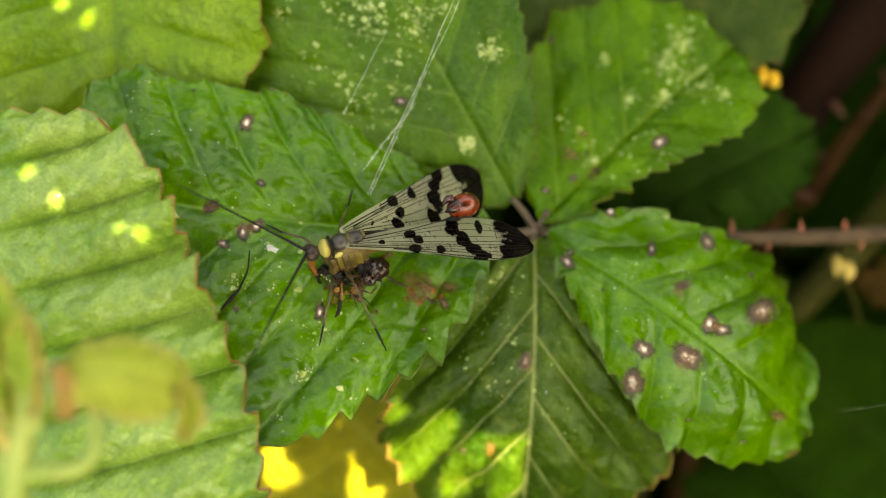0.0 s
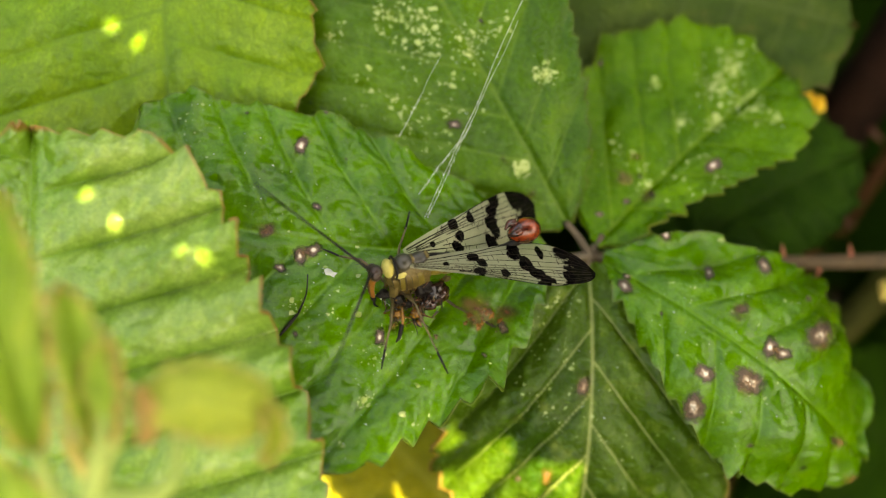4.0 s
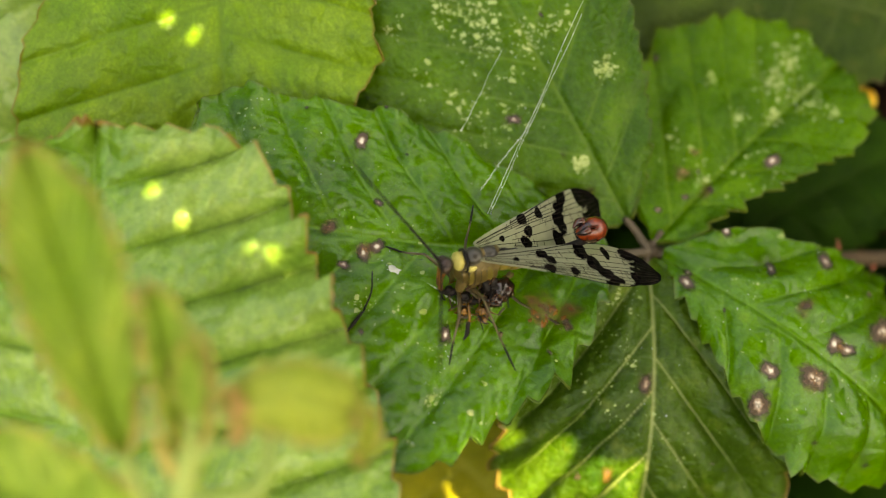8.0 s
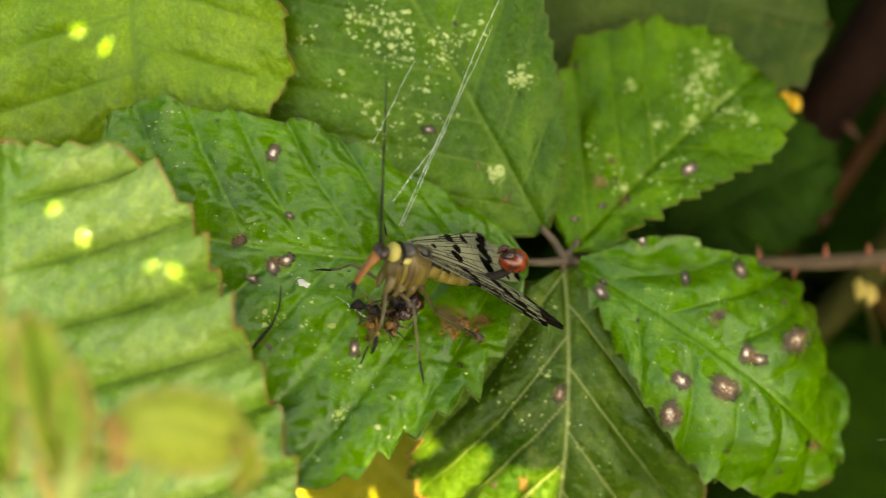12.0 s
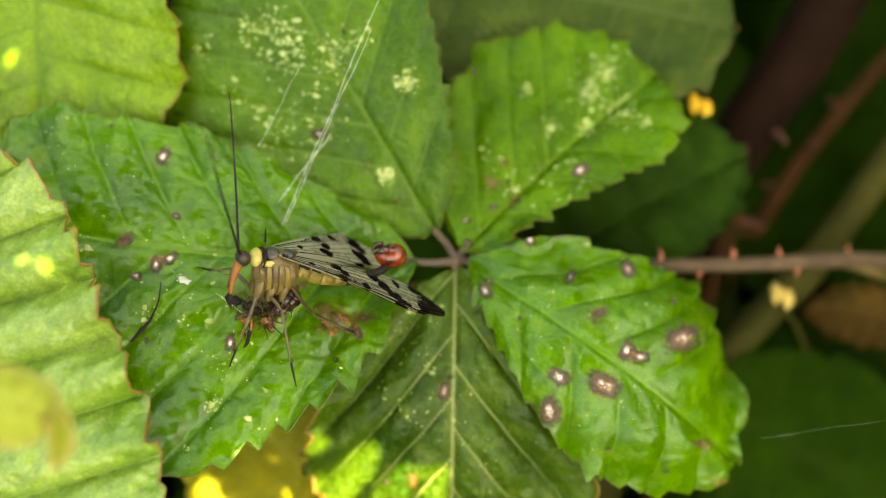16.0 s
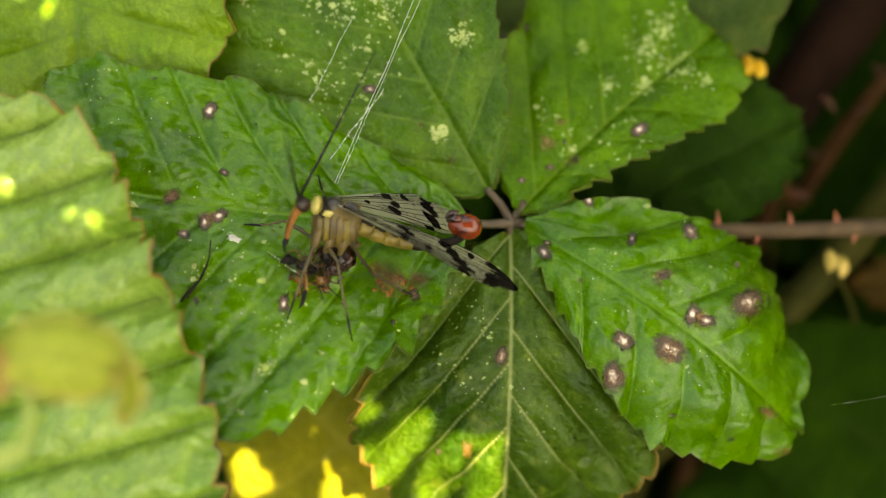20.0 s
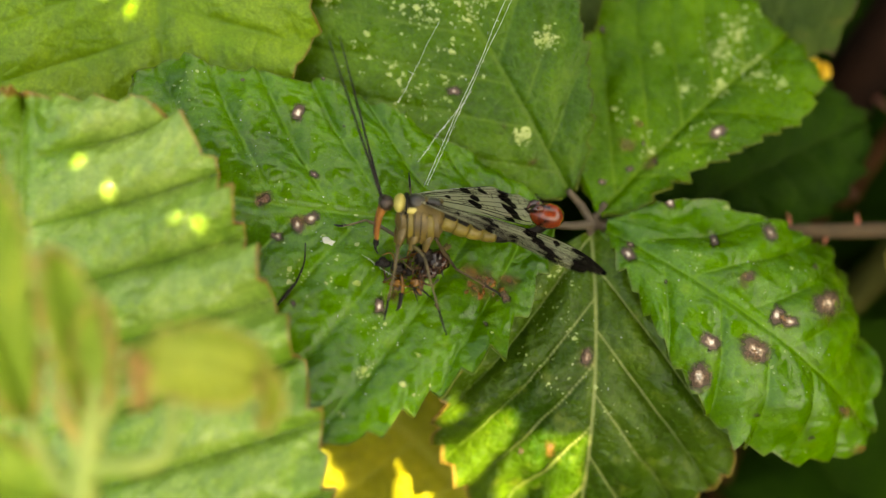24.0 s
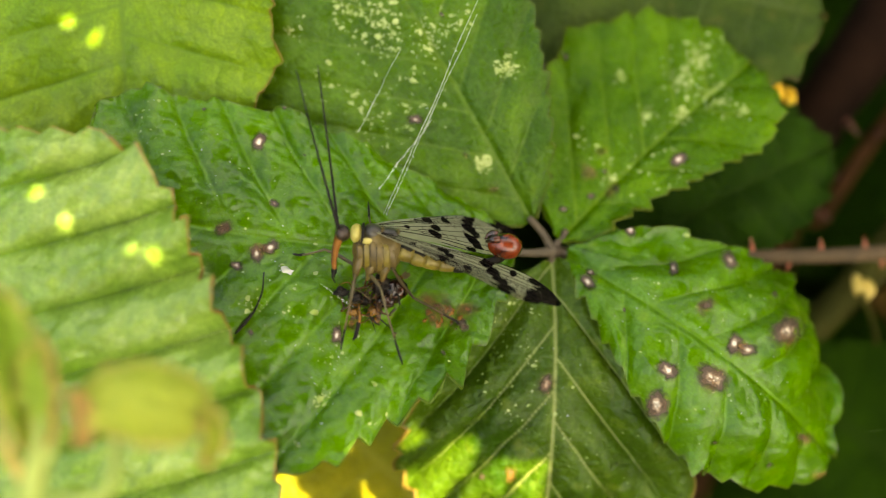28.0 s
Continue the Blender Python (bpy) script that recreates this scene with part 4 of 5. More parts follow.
M_LEG = simple("leg_tan", (0.06, 0.045, 0.016), (0.14, 0.105, 0.04), 0.45, 2500, 0.3)


M_DARKLEG = simple("leg_dark", (0.03, 0.02, 0.008), (0.08, 0.055, 0.02), 0.45, 2500, 0.3)


def wing_material():
    m, nt, b, out = nodes_of("wing_membrane")
    d = nt.nodes.new("ShaderNodeAttribute")
    d.attribute_name = "dark"
    co = nt.nodes.new("ShaderNodeTexCoord")
    n = node(nt, "TexNoise", Scale=1500.0, Detail=3.0)
    nt.links.new(co.outputs["Object"], n.inputs["Vector"])
    ma = nt.nodes.new("ShaderNodeMath")
    ma.operation = "MULTIPLY_ADD"
    nt.links.new(n.outputs[0], ma.inputs[0])
    ma.inputs[1].default_value = 0.5
    nt.links.new(d.outputs["Fac"], ma.inputs[2])
    mask = ramp(nt, ma.outputs[0], (0.7, (0, 0, 0)), (0.76, (1, 1, 1)))
    pale = mixed(nt, n.outputs[0], (0.42, 0.43, 0.27), (0.58, 0.58, 0.4))
    colour = mixed(nt, mask, pale, (0.006, 0.005, 0.005))
    nt.links.new(colour, b.inputs["Base Color"])
    b.inputs["Roughness"].default_value = 0.8
    b.inputs["Specular IOR Level"].default_value = 0.0
    bp = node(nt, "Bump", Strength=0.3, Distance=0.0001)
    nt.links.new(n.outputs[0], bp.inputs["Height"])
    nt.links.new(bp.outputs[0], b.inputs["Normal"])
    clear = nt.nodes.new("ShaderNodeBsdfTransparent")
    mx = nt.nodes.new("ShaderNodeMixShader")
    nt.links.new(ramp(nt, mask, (0.0, (0.34,) * 3), (1.0, (0.02,) * 3)), mx.inputs[0])
    thin = nt.nodes.new("ShaderNodeBsdfTranslucent")
    nt.links.new(colour, thin.inputs[0])
    both = nt.nodes.new("ShaderNodeMixShader")
    both.inputs[0].default_value = 0.45
    nt.links.new(b.outputs[0], both.inputs[1])
    nt.links.new(thin.outputs[0], both.inputs[2])
    nt.links.new(both.outputs[0], mx.inputs[1])
    nt.links.new(clear.outputs[0], mx.inputs[2])
    nt.links.new(mx.outputs[0], out.inputs[0])
    return m


M_WING = wing_material()
M_VEIN = simple("wing_vein", (0.012, 0.01, 0.008), (0.03, 0.024, 0.018), 0.8, 3000, spec=0.02)

BUG_ROWS = [  # seconds, place of the thorax, turn, rise of the head, roll
    (0, -4.2, 3.9, 7.3, 16.6, 13, 35), (2, -4.0, 3.9, 7.3, 17.2, 18, 35), (3, -4.1, 4.0, 7.3, 15.5, 17, 35), (7, -4.0, 4.2, 7.3, 13.6, 18, 35), (8, -3.9, 4.3, 7.3, 12.1, 20, 36),
    (8.4, -3.6, 4.4, 7.6, 9, 25, 39), (9, -2.6, 4.8, 8.5, 1.7, 34, 50), (10, -1.75, 5.0, 8.6, -4.2, 36, 60), (11, -1.7, 5.4, 8.6, -7.6, 35.5, 62), (12, -2.0, 5.5, 8.5, -6.7, 35, 62),
    (15, -2.45, 4.7, 8.4, -1.5, 33, 66), (16, -2.35, 4.9, 8.2, -1.1, 31, 67), (17, -2.6, 5.3, 7.6, -3.7, 22, 68), (18, -2.2, 5.2, 7.3, -6.0, 12, 68), (20, -2.1, 5.3, 7.3, -9.5, 14, 68),
    (21, -2.6, 5.5, 7.3, -9.3, 6, 68), (24, -3.1, 5.8, 7.3, -6.3, 11, 68), (25, -3.1, 5.8, 7.3, -6.5, 12, 68), (28, -3.1, 5.8, 7.3, -6.6, 8, 68)]


def bug_pose(x, y, z, turn, rise, roll):
    """The insect's pose in the leaf's space: x ahead, y to its left, z to its back."""
    r = Matrix.Rotation(radians(turn), 4, "Z") @ Matrix.Rotation(radians(rise), 4, "Y") @ Matrix.Rotation(radians(-roll), 4, "X") @ Matrix.Rotation(math.pi, 4, "Z")
    return Matrix.Translation(Vector((x, y, z)) * MM) @ r


def wing(parent, name, side, length, wide, seed, hinge):
    """A wing, its hinge at its own origin, reaching back along -x; side: +1 left."""
    nu, nv = 120, 30
    rng = np.random.default_rng(seed)
    verts, dark, faces = [], [], []
    blots = [(0.19, -0.1, 0.018, 0.22), (0.34, -0.5, 0.034, 0.3), (0.38, -0.15, 0.03, 0.25), (0.365, 0.6, 0.036, 0.5), (0.5, 0.6, 0.026, 0.4), (0.715, 0.85, 0.045, 0.5), (0.67, 0.4, 0.042, 0.45), (0.625, -0.1, 0.042, 0.4),
             (0.57, -0.7, 0.038, 0.45), (0.72, -0.6, 0.022, 0.3), (1.0, 0.0, 0.165, 2.6), (0.86, 0.6, 0.05, 0.7), (0.85, -0.75, 0.05, 0.3)]
    if name == "hindwing":  # the hind wing repeats the bands of the fore wing over it
        blots = [((1.18 * a - 0.07), c, 1.15 * ra, rc) for a, c, ra, rc in blots if 0.3 < a < 0.97] + [(0.99, 0, 0.08, 1.3)]

    def halves(u):
        lead = wide * (0.06 + 0.34 * u**0.7) * (1 - max(0, (u - 0.72) / 0.28) ** 2.2) ** 0.55
        trail = wide * (0.08 + 0.86 * u**0.8) * (1 - max(0, (u - 0.6) / 0.4) ** 2.2) ** 0.6
        return lead, trail

    def place(u, w):
        lead, trail = halves(u)
        y = w * (lead if w > 0 else trail)
        return np.array((-u * length, side * y, 0.25 * math.sin(u * 3) - 0.12 * (w * w) * u + 0.04 * math.sin(w * 9) * u))

    for i in range(nu + 1):
        u = 1 - (1 - i / nu) ** 1.4
        for j in range(nv + 1):
            w = 2 * j / nv - 1
            verts.append(place(u, w))
            d = max(1.15 - math.hypot((u - a) / (ra * 1.42), (w - c) / (rc * 1.35)) * 0.75 for a, c, ra, rc in blots)
            dark.append(min(max(d, 0), 1.2) * 0.75)
    for i in range(nu):
        for j in range(nv):
            a = i * (nv + 1) + j
            faces.append((a, a + 1, a + nv + 2, a + nv + 1))
    ob = mesh_part(name, verts, faces, M_WING, parent, "translucent cream wing with black bands", attributes={"dark": dark}, own=True)
    ob.location = Vector(hinge) * MM
    lines = []
    for k, w in enumerate(np.linspace(-0.95, 0.97, 10)):
        start = 0.02 if k % 2 == 0 else 0.22 + 0.1 * rng.uniform()
        lines.append(tube_mesh([place(u, w * (0.6 + 0.4 * min(1, u * 2)) + 0.05 * math.sin(7 * u + k)) + np.array((0, 0, 0.02)) for u in np.linspace(start, 0.975, 9)], [0.05 if k in (0, 8, 9) else 0.027, 0.024], n=26, sides=4))
    for k in range(70):
        u, w = rng.uniform(0.25, 0.95), rng.uniform(-0.9, 0.8)
        lines.append(tube_mesh([place(u, w) + np.array((0, 0, 0.02)), place(u + 0.006, w + 0.17) + np.array((0, 0, 0.02))], [0.02, 0.02], n=3, sides=4))
    v, f = join(*lines)
    mesh_part("venation", v, f, M_VEIN, ob, "dark net of wing veins", own=True)
    return ob


def scorpionfly():
    bug = thing("scorpionfly", "scorpionfly with banded wings and red tail, feeding on a leaf", "insect", (0, 0, 0))
    bug["at"] = [0.0, 0.0, 0.0]
    own = dict(own=True)
    # thorax: pale sides, dark shield, yellow collar
    v, f = ball((-0.1, 0, -0.7), (2.0, 1.14, 1.8), 26, 18, lambda p: p * np.array((1, 1, 1 + 0.12 * math.sin(7 * p[0]) * (p[2] > 0))))
    thorax = mesh_part("thorax", v, f, M_TAN, bug, "tan thorax with dark seams", **own)
    for x, w, h, mat, lab in ((0.5, 0.78, 0.62, M_SHIELD, "glossy dark grey shield"), (-0.75, 0.62, 0.48, M_SHIELD, "dark grey shield")):
        v, f = ball((x, 0, 0.72), (0.78, w, h), 20, 14)
        mesh_part("shield", v, f, mat, thorax, lab, **own)
    for x in (-0.2, -1.4):
        v, f = ball((x, 0, 1.0), (0.16, 0.4, 0.2), 14, 10)
        mesh_part("scutellum", v, f, M_OCHRE, thorax, "pale tan ridge", **own)
    v, f = ball((1.75, 0, 0.48), (0.46, 0.76, 0.74), 20, 14)
    mesh_part("collar", v, f, M_LEMON, thorax, "lemon yellow collar", **own)
    v, f = tube_mesh([(1.28 + 0.02 * math.cos(a), 0.9 * math.cos(a), 0.35 + 0.85 * math.sin(a)) for a in np.linspace(-0.5, 3.64, 14)], [0.09, 0.13, 0.09], n=28, sides=7)
    mesh_part("collar_band", v, f, M_BLACK, thorax, "black band behind the collar", **own)
    for s in (1, -1):
        for k, x in enumerate((1.2, 0.72, 0.24, -0.24, -0.72, -1.2)):
            h = (1.0, 1.3, 1.45, 1.45, 1.3, 0.95)[k]

            def skin(z):
                return 1.14 * math.sqrt(max(0.12, 1 - ((x + 0.1) / 2) ** 2 - ((z + 0.7) / 1.8) ** 2))

            v, f = ball((0, 0, 0), (0.33, 0.11, h), 14, 18, lambda p: np.sign(p) * np.abs(p) ** np.array((0.6, 1, 0.6)))
            v = [np.array((x + 0.2 * (q[2] / h) + q[0], s * (skin(q[2] - 1.1) + q[1] - 0.01), q[2] - 1.1)) for q in v]
            plate = mesh_part("side_plate", v, f, (M_OCHRE, M_LEMONTAN, M_TAN, M_OCHRE, M_LEMONTAN, M_TAN)[k], thorax, **own)
            tube("seam", [(x + 0.24 + 0.2 * (z + 1.1) / h, s * (skin(z) + 0.08), z) for z in (0.05, -0.5, -1.2, -1.8, -2.2)], [0.05, 0.03, 0.055, 0.02], M_BROWNBLACK, plate, n=10, sides=5, own=True)
        for x in (0.95,):
            v, f = ball((x, s * 0.82, 0.24), (0.5, 0.18, 0.26), 16, 12, lambda p: p * np.array((1, 1, 1 - 0.35 * p[0])))
            mesh_part("shoulder_plate", v, f, M_LEMON, thorax, "yellow shoulder plate", **own)
        for x in (1.25, 0.25, -0.85):
            v, f = tube_mesh([(x, s * 0.5, -1.2), (x + 0.12, s * 0.66, -2.1), (x + 0.2, s * 0.6, -3.0)], [0.44, 0.4, 0.16], n=14, sides=14, flat=0.75)
            mesh_part("coxa", v, f, M_TAN, thorax, "tan leg base", **own)
    # head with its long beak
    v, f = ball((0.0, 0, 0.0), (0.58, 0.64, 0.62), 18, 12)
    head = mesh_part("head", v, f, M_HEAD, bug, "dark brown head with a long orange beak", **own)
    head.location = Vector((2.75, 0, 0.35)) * MM
    for s in (1, -1):
        v, f = ball((0.12, s * 0.46, 0.08), (0.42, 0.3, 0.46), 16, 12)
        mesh_part("eye", v, f, M_EYE, head, "dark bulging compound eye", **own)
        tube("palp", [(0.75, s * 0.15, -3.0), (0.95, s * 0.4, -3.4), (0.75, s * 0.5, -3.9)], [0.11, 0.1, 0.05], M_BLACK, head, n=9, sides=6, own=True)
    v, f = tube_mesh([(0.15, 0, -0.1), (0.5, 0, -0.9), (0.72, 0, -1.9), (0.8, 0, -2.9)], [0.5, 0.36, 0.26, 0.22], n=18, sides=12, flat=0.8)
    mesh_part("beak", v, f, M_ORANGE, head, "orange-brown beak", **own)
    for s in (0.12, -0.12):
        tube("beak_stripe", [(0.4, s, -0.35), (0.82, s, -1.2), (0.98, s, -2.5)], [0.05, 0.07, 0.05], M_BROWN, head, n=10, sides=5, own=True)
    v, f = ball((0.82, 0, -3.1), (0.22, 0.26, 0.4), 12, 8)
    mesh_part("mouthparts", v, f, M_BLACK, head, **own)
    antennae = []
    for s in (1, -1):
        rng = np.random.default_rng(3)
        pts = [(12.2 * f, 0, 0.9 * math.sin(f * 2.6) * (0.6 if s > 0 else -0.6)) for f in np.linspace(0, 1, 9)]
        a = tube("antenna", pts, [0.12, 0.1, 0.088, 0.075, 0.062, 0.045], M_BLACK, head, "long black beaded antenna", own=True, n=70, sides=6, wobble=0.12, seed=3)
        a.location = Vector((0.35, s * 0.2, 0.5)) * MM
        antennae.append(a)
    # abdomen in rings, then the red tail
    line = catmull([(-1.7, 0, -0.4), (-3.5, 0, -0.9), (-5.5, 0, -1.2), (-7.3, 0, -1.15), (-8.4, 0, -0.85)], 57)
    rad = np.interp(np.arange(57), [0, 12, 30, 46, 56], [0.85, 0.82, 0.66, 0.46, 0.36])
    abdomen = None
    for k in range(7):
        i = k * 8
        pts, rr = line[i : i + 9], rad[i : i + 9] * np.array((0.9, 1, 1.03, 1.04, 1.04, 1.03, 1.02, 1.0, 0.9))
        v, f = tube_mesh(pts, rr, n=12, sides=18, flat=0.92)
        seg = mesh_part("abdomen" if k == 0 else "abdomen_ring", v, f, M_LEMONTAN if k < 4 else M_BLACK, abdomen or bug, "" if k else "yellowish ringed abdomen with dark back", **own)
        abdomen = abdomen or seg
        if k < 5:
            c, r = line[i + 4], rad[i + 4]
            v, f = ball((c[0], 0, c[2] + 0.3 * r), (0.7, 0.93 * r, 0.84 * r), 16, 12, lambda p: np.sign(p) * np.abs(p) ** np.array((0.7, 1, 1)))
            mesh_part("back_plate", v, f, M_BLACK, abdomen, "black plate edged with yellow", **own)
    tube("tail_joint", [(-8.2, 0, -0.9), (-9.2, 0, -0.5), (-9.7, 0, 0.1)], [0.36, 0.34, 0.45], M_BLACK, abdomen, "dark tail joint", n=10, sides=12, own=True)
    v, f = ball((-9.75, 0, 0.8), (1.36, 1.0, 1.02), 22, 16, lambda p: p * np.array((1, 1 - 0.12 * p[0], 1 - 0.12 * p[0])))
    tail = mesh_part("tail_bulb", v, f, M_RED, abdomen, "swollen glossy red tail bulb", **own)
    for s in (1, -1):
        tube("clasper", [(-9.1, s * 0.45, 1.5), (-8.6, s * 0.55, 1.45), (-8.15, s * 0.3, 1.1)], [0.34, 0.3, 0.08], M_DEEPRED, abdomen, "dark clasper", n=10, sides=8, own=True)
    # wings: fore and hind, left and right
    wings = [wing(bug, "forewing", 1, 14.8, 5.0, 1, (0.2, 0.6, 1.0)), wing(bug, "forewing", -1, 14.9, 5.0, 2, (0.2, -0.6, 1.0)),
             wing(bug, "hindwing", 1, 12.4, 4.3, 3, (-0.7, 0.75, 0.75)), wing(bug, "hindwing", -1, 11.6, 4.3, 4, (-0.7, -0.75, 0.75))]
    # legs, each reaching from its base along +x, knee to +z
    legs = []
    for base, foot, knee, reach, mats in LEGS:
        femur = tube("leg", [(0, 0, 0), (reach * knee[0] * 0.5, 0, knee[1] * 0.6), (reach * knee[0], 0, knee[1])], [0.13, 0.16, 0.1], mats[0], bug, "thin spined leg", own=True, n=12, sides=8)
        tube("tibia", [(reach * knee[0], 0, knee[1]), (reach * (knee[0] * 0.45 + 0.4), 0, knee[1] * 0.55), (reach * 0.74, 0, knee[1] * 0.22)], [0.1, 0.085, 0.075], mats[0], femur, own=True, n=12, sides=8)
        tube("tarsus", [(reach * 0.74, 0, knee[1] * 0.22), (reach * 0.88, 0, 0.12), (reach, 0, 0)], [0.09, 0.09, 0.04], mats[1], femur, "dark foot", own=True, n=12, sides=7, wobble=0.15)
        for k in range(3):
            q = reach * (0.45 + 0.13 * k)
            tube("spur", [(q, 0, knee[1] * 0.4), (q + 0.25, 0.18, knee[1] * 0.35)], [0.035, 0.01], M_BLACK, femur, own=True, n=3, sides=4)
        legs.append(femur)
    return bug, head, antennae, wings, legs


# base on the insect, foot on the leaf, knee (share of the reach, height), reach, materials
LEGS = [((1.4, 0.65, -2.5), (-6.0, -3.0, 8.2), (0.42, 1.0), 6.0, (M_LEG, M_BLACK)), ((0.4, 0.65, -2.5), (-0.9, -4.3, 8.4), (0.2, 1.2), 7.4, (M_LEG, M_BLACK)), ((-1.3, 0.85, -1.7), (3.7, -1.4, 2.6), (0.42, -0.9), 8.5, (M_DARKLEG, M_BLACK)),
        ((1.4, -0.65, -2.5), (-9.4, 4.6, 4.8), (0.45, 0.9), 6.0, (M_LEG, M_BLACK)), ((0.4, -0.65, -2.5), (-4.1, 8.4, 3.2), (0.4, 1.2), 6.0, (M_LEG, M_BLACK)), ((-0.7, -0.65, -2.4), (3.0, 4.2, 1.2), (0.4, 1.2), 6.4, (M_LEG, M_BROWN))]
BUG, BUG_HEAD, BUG_ANTENNAE, BUG_WINGS, BUG_LEGS = scorpionfly()


# ---- the prey and its remains ----
def lumpy(c, r, amp, freq, seed, nu=22, nv=16):
    """An ellipsoid dented by noise."""
    return ball(c, r, nu, nv, lambda p: p * (1 + amp * noise.noise(tuple(p * freq + seed)) + 0.4 * amp * noise.noise(tuple(p * freq * 3 + seed))))


def flake(blade, x, y, r, rng, parent, material):
    """A crumpled scrap lying on a blade."""
    p, nor = blade.at(x, y)
    if p is None:
        return
    e1 = unit(np.cross(nor, rng.normal(size=3)))
    e2 = np.cross(nor, e1)
    n = 11
    rings = [[p + nor * rng.uniform(0.02, 0.16) * (1.1 - k / 3) + (k / 3) * r * rng.uniform(0.45, 1.45) * (math.cos(2 * math.pi * j / n) * e1 + 0.75 * math.sin(2 * math.pi * j / n) * e2) for j in range(n)] for k in (1, 2, 3)]
    verts = [p + nor * 0.14] + rings[0] + rings[1] + rings[2]
    faces = [(0, 1 + j, 1 + (j + 1) % n) for j in range(n)]
    for k in (0, 1):
        faces += [(1 + k * n + j, 1 + (k + 1) * n + j, 1 + (k + 1) * n + (j + 1) % n, 1 + k * n + (j + 1) % n) for j in range(n)]
    mesh_part("scrap", verts, faces, material, parent)


def prey():
    ob = thing("dead_fly", "dark half-eaten fly carcass lying under the scorpionfly", "insect", (-3, 1.8, 5.4))
    M_RUBY = simple("carcass_dark_red", (0.008, 0.004, 0.003), (0.06, 0.015, 0.006), 0.22, 1500, 0.4, coat=0.2)
    rng = np.random.default_rng(12)
    for name, c, r, mat, lab in (("abdomen", (-2.0, 2.1, 5.4), (1.0, 0.95, 0.85), M_RUBY, "shiny dark red abdomen"), ("thorax", (-3.0, 2.4, 5.9), (0.7, 0.65, 0.65), M_BLACK, "black bristly thorax"),
                                 ("head", (-4.9, 1.5, 6.2), (0.5, 0.4, 0.4), M_BLACK, "crushed black head"), ("fragment", (-4.1, 1.2, 6.2), (0.5, 0.28, 0.3), M_BLACK, ""), ("fragment", (-2.6, 1.2, 6.0), (0.6, 0.5, 0.5), M_RUBY, ""),
                                 ("fragment", (-6.0, 1.9, 6.2), (0.5, 0.35, 0.3), M_BLACK, ""), ("fragment", (-3.5, 0.4, 6.5), (0.45, 0.3, 0.3), M_RUST, ""), ("fragment", (-5.0, 0.4, 6.9), (0.4, 0.3, 0.25), M_RUST, "")):
        v, f = lumpy(c, r, 0.3 if lab.startswith("shiny") else 0.6, 1.5, c[0])
        body = mesh_part(name, v, f, mat, ob, lab)
        hairs = []
        for _ in range(14):
            d = unit(rng.normal(size=3) + np.array((0, 0, 0.5)))
            q = np.array(c) + d * np.array(r) * 0.9
            hairs.append(tube_mesh([q, q + d * rng.uniform(0.3, 0.7) + rng.normal(0, 0.1, 3)], [0.03, 0.008], n=4, sides=4))
        v, f = join(*hairs)
        tagged(mesh_part("bristle_coat", v, f, M_BLACK, body, "fine black bristles"), kind="stuff")
    for k in range(60):
        a = np.array((-3.9, 1.5, 6.1)) + rng.normal(0, 0.75, 3) * (1.4, 0.8, 0.35)
        b = a + rng.normal(0, 0.8, 3) * (1, 1, 0.3) + np.array((0, -0.5, 0.1))
        tube("leg", [a, (a + b) / 2 + rng.normal(0, 0.4, 3), b], [0.07, 0.06, 0.02], (M_BLACK, M_BROWN, M_LEG, M_DARKLEG, M_RUST)[k % 5], ob, n=9, sides=5)
    tube("leg", [(-4.6, 1.0, 6.9), (-4.5, -0.1, 7.3), (-4.7, -1.0, 7.6)], [0.1, 0.13, 0.07], M_RUST, ob, "rusty and black broken leg", n=10, sides=8)
    tube("leg", [(-4.6, -0.4, 7.4), (-4.75, -1.3, 7.7), (-5.0, -1.7, 7.9)], [0.17, 0.17, 0.05], M_BLACK, ob, n=8, sides=7)
    dry = thing("dried_residue", "crumpled rust-brown dried scraps on the leaf", "debris", (2.4, 0.4, 3))
    for k in range(22):
        x, y = np.array((2.0, -0.2)) + rng.normal(0, 0.75, 2) * (1.3, 0.9)
        flake(BLADES["A"], x, y, rng.uniform(0.1, 0.36), rng, dry, (M_RUST, M_RUST, M_BROWN, M_TAN)[k % 4])
    for k in range(7):
        x, y = np.array((-3.4, 0.6)) + rng.normal(0, 1.6, 2)
        flake(BLADES["A"], x, y, rng.uniform(0.2, 0.5), rng, dry, M_RUST if k % 2 else M_TAN)
    lost = thing("severed_leg", "single thin black insect leg stuck on the leaf", "debris", (-12.6, 1.2, 6))
    pts = []
    for px, py, up in ((447, 500, 0.5), (445, 530, 0.35), (428, 565, 0.3), (400, 606, 0.25)):
        c, nor = BLADES["A"].at(*plane_of(px, py))
        pts.append((c if c is not None else np.array((-13.0, 0, 6))) + (nor if nor is not None else np.array((0, 0, 1))) * up)
    tube("shin", pts[:3], [0.05, 0.07, 0.09], M_BLACK, lost, n=12, sides=6)
    tube("thigh", pts[2:], [0.09, 0.16, 0.07], M_BLACK, lost, n=10, sides=8)


M_RUST = simple("residue_rust", (0.09, 0.038, 0.006), (0.3, 0.14, 0.018), 0.25, 2500, 0.4, spec=0.45)
prey()


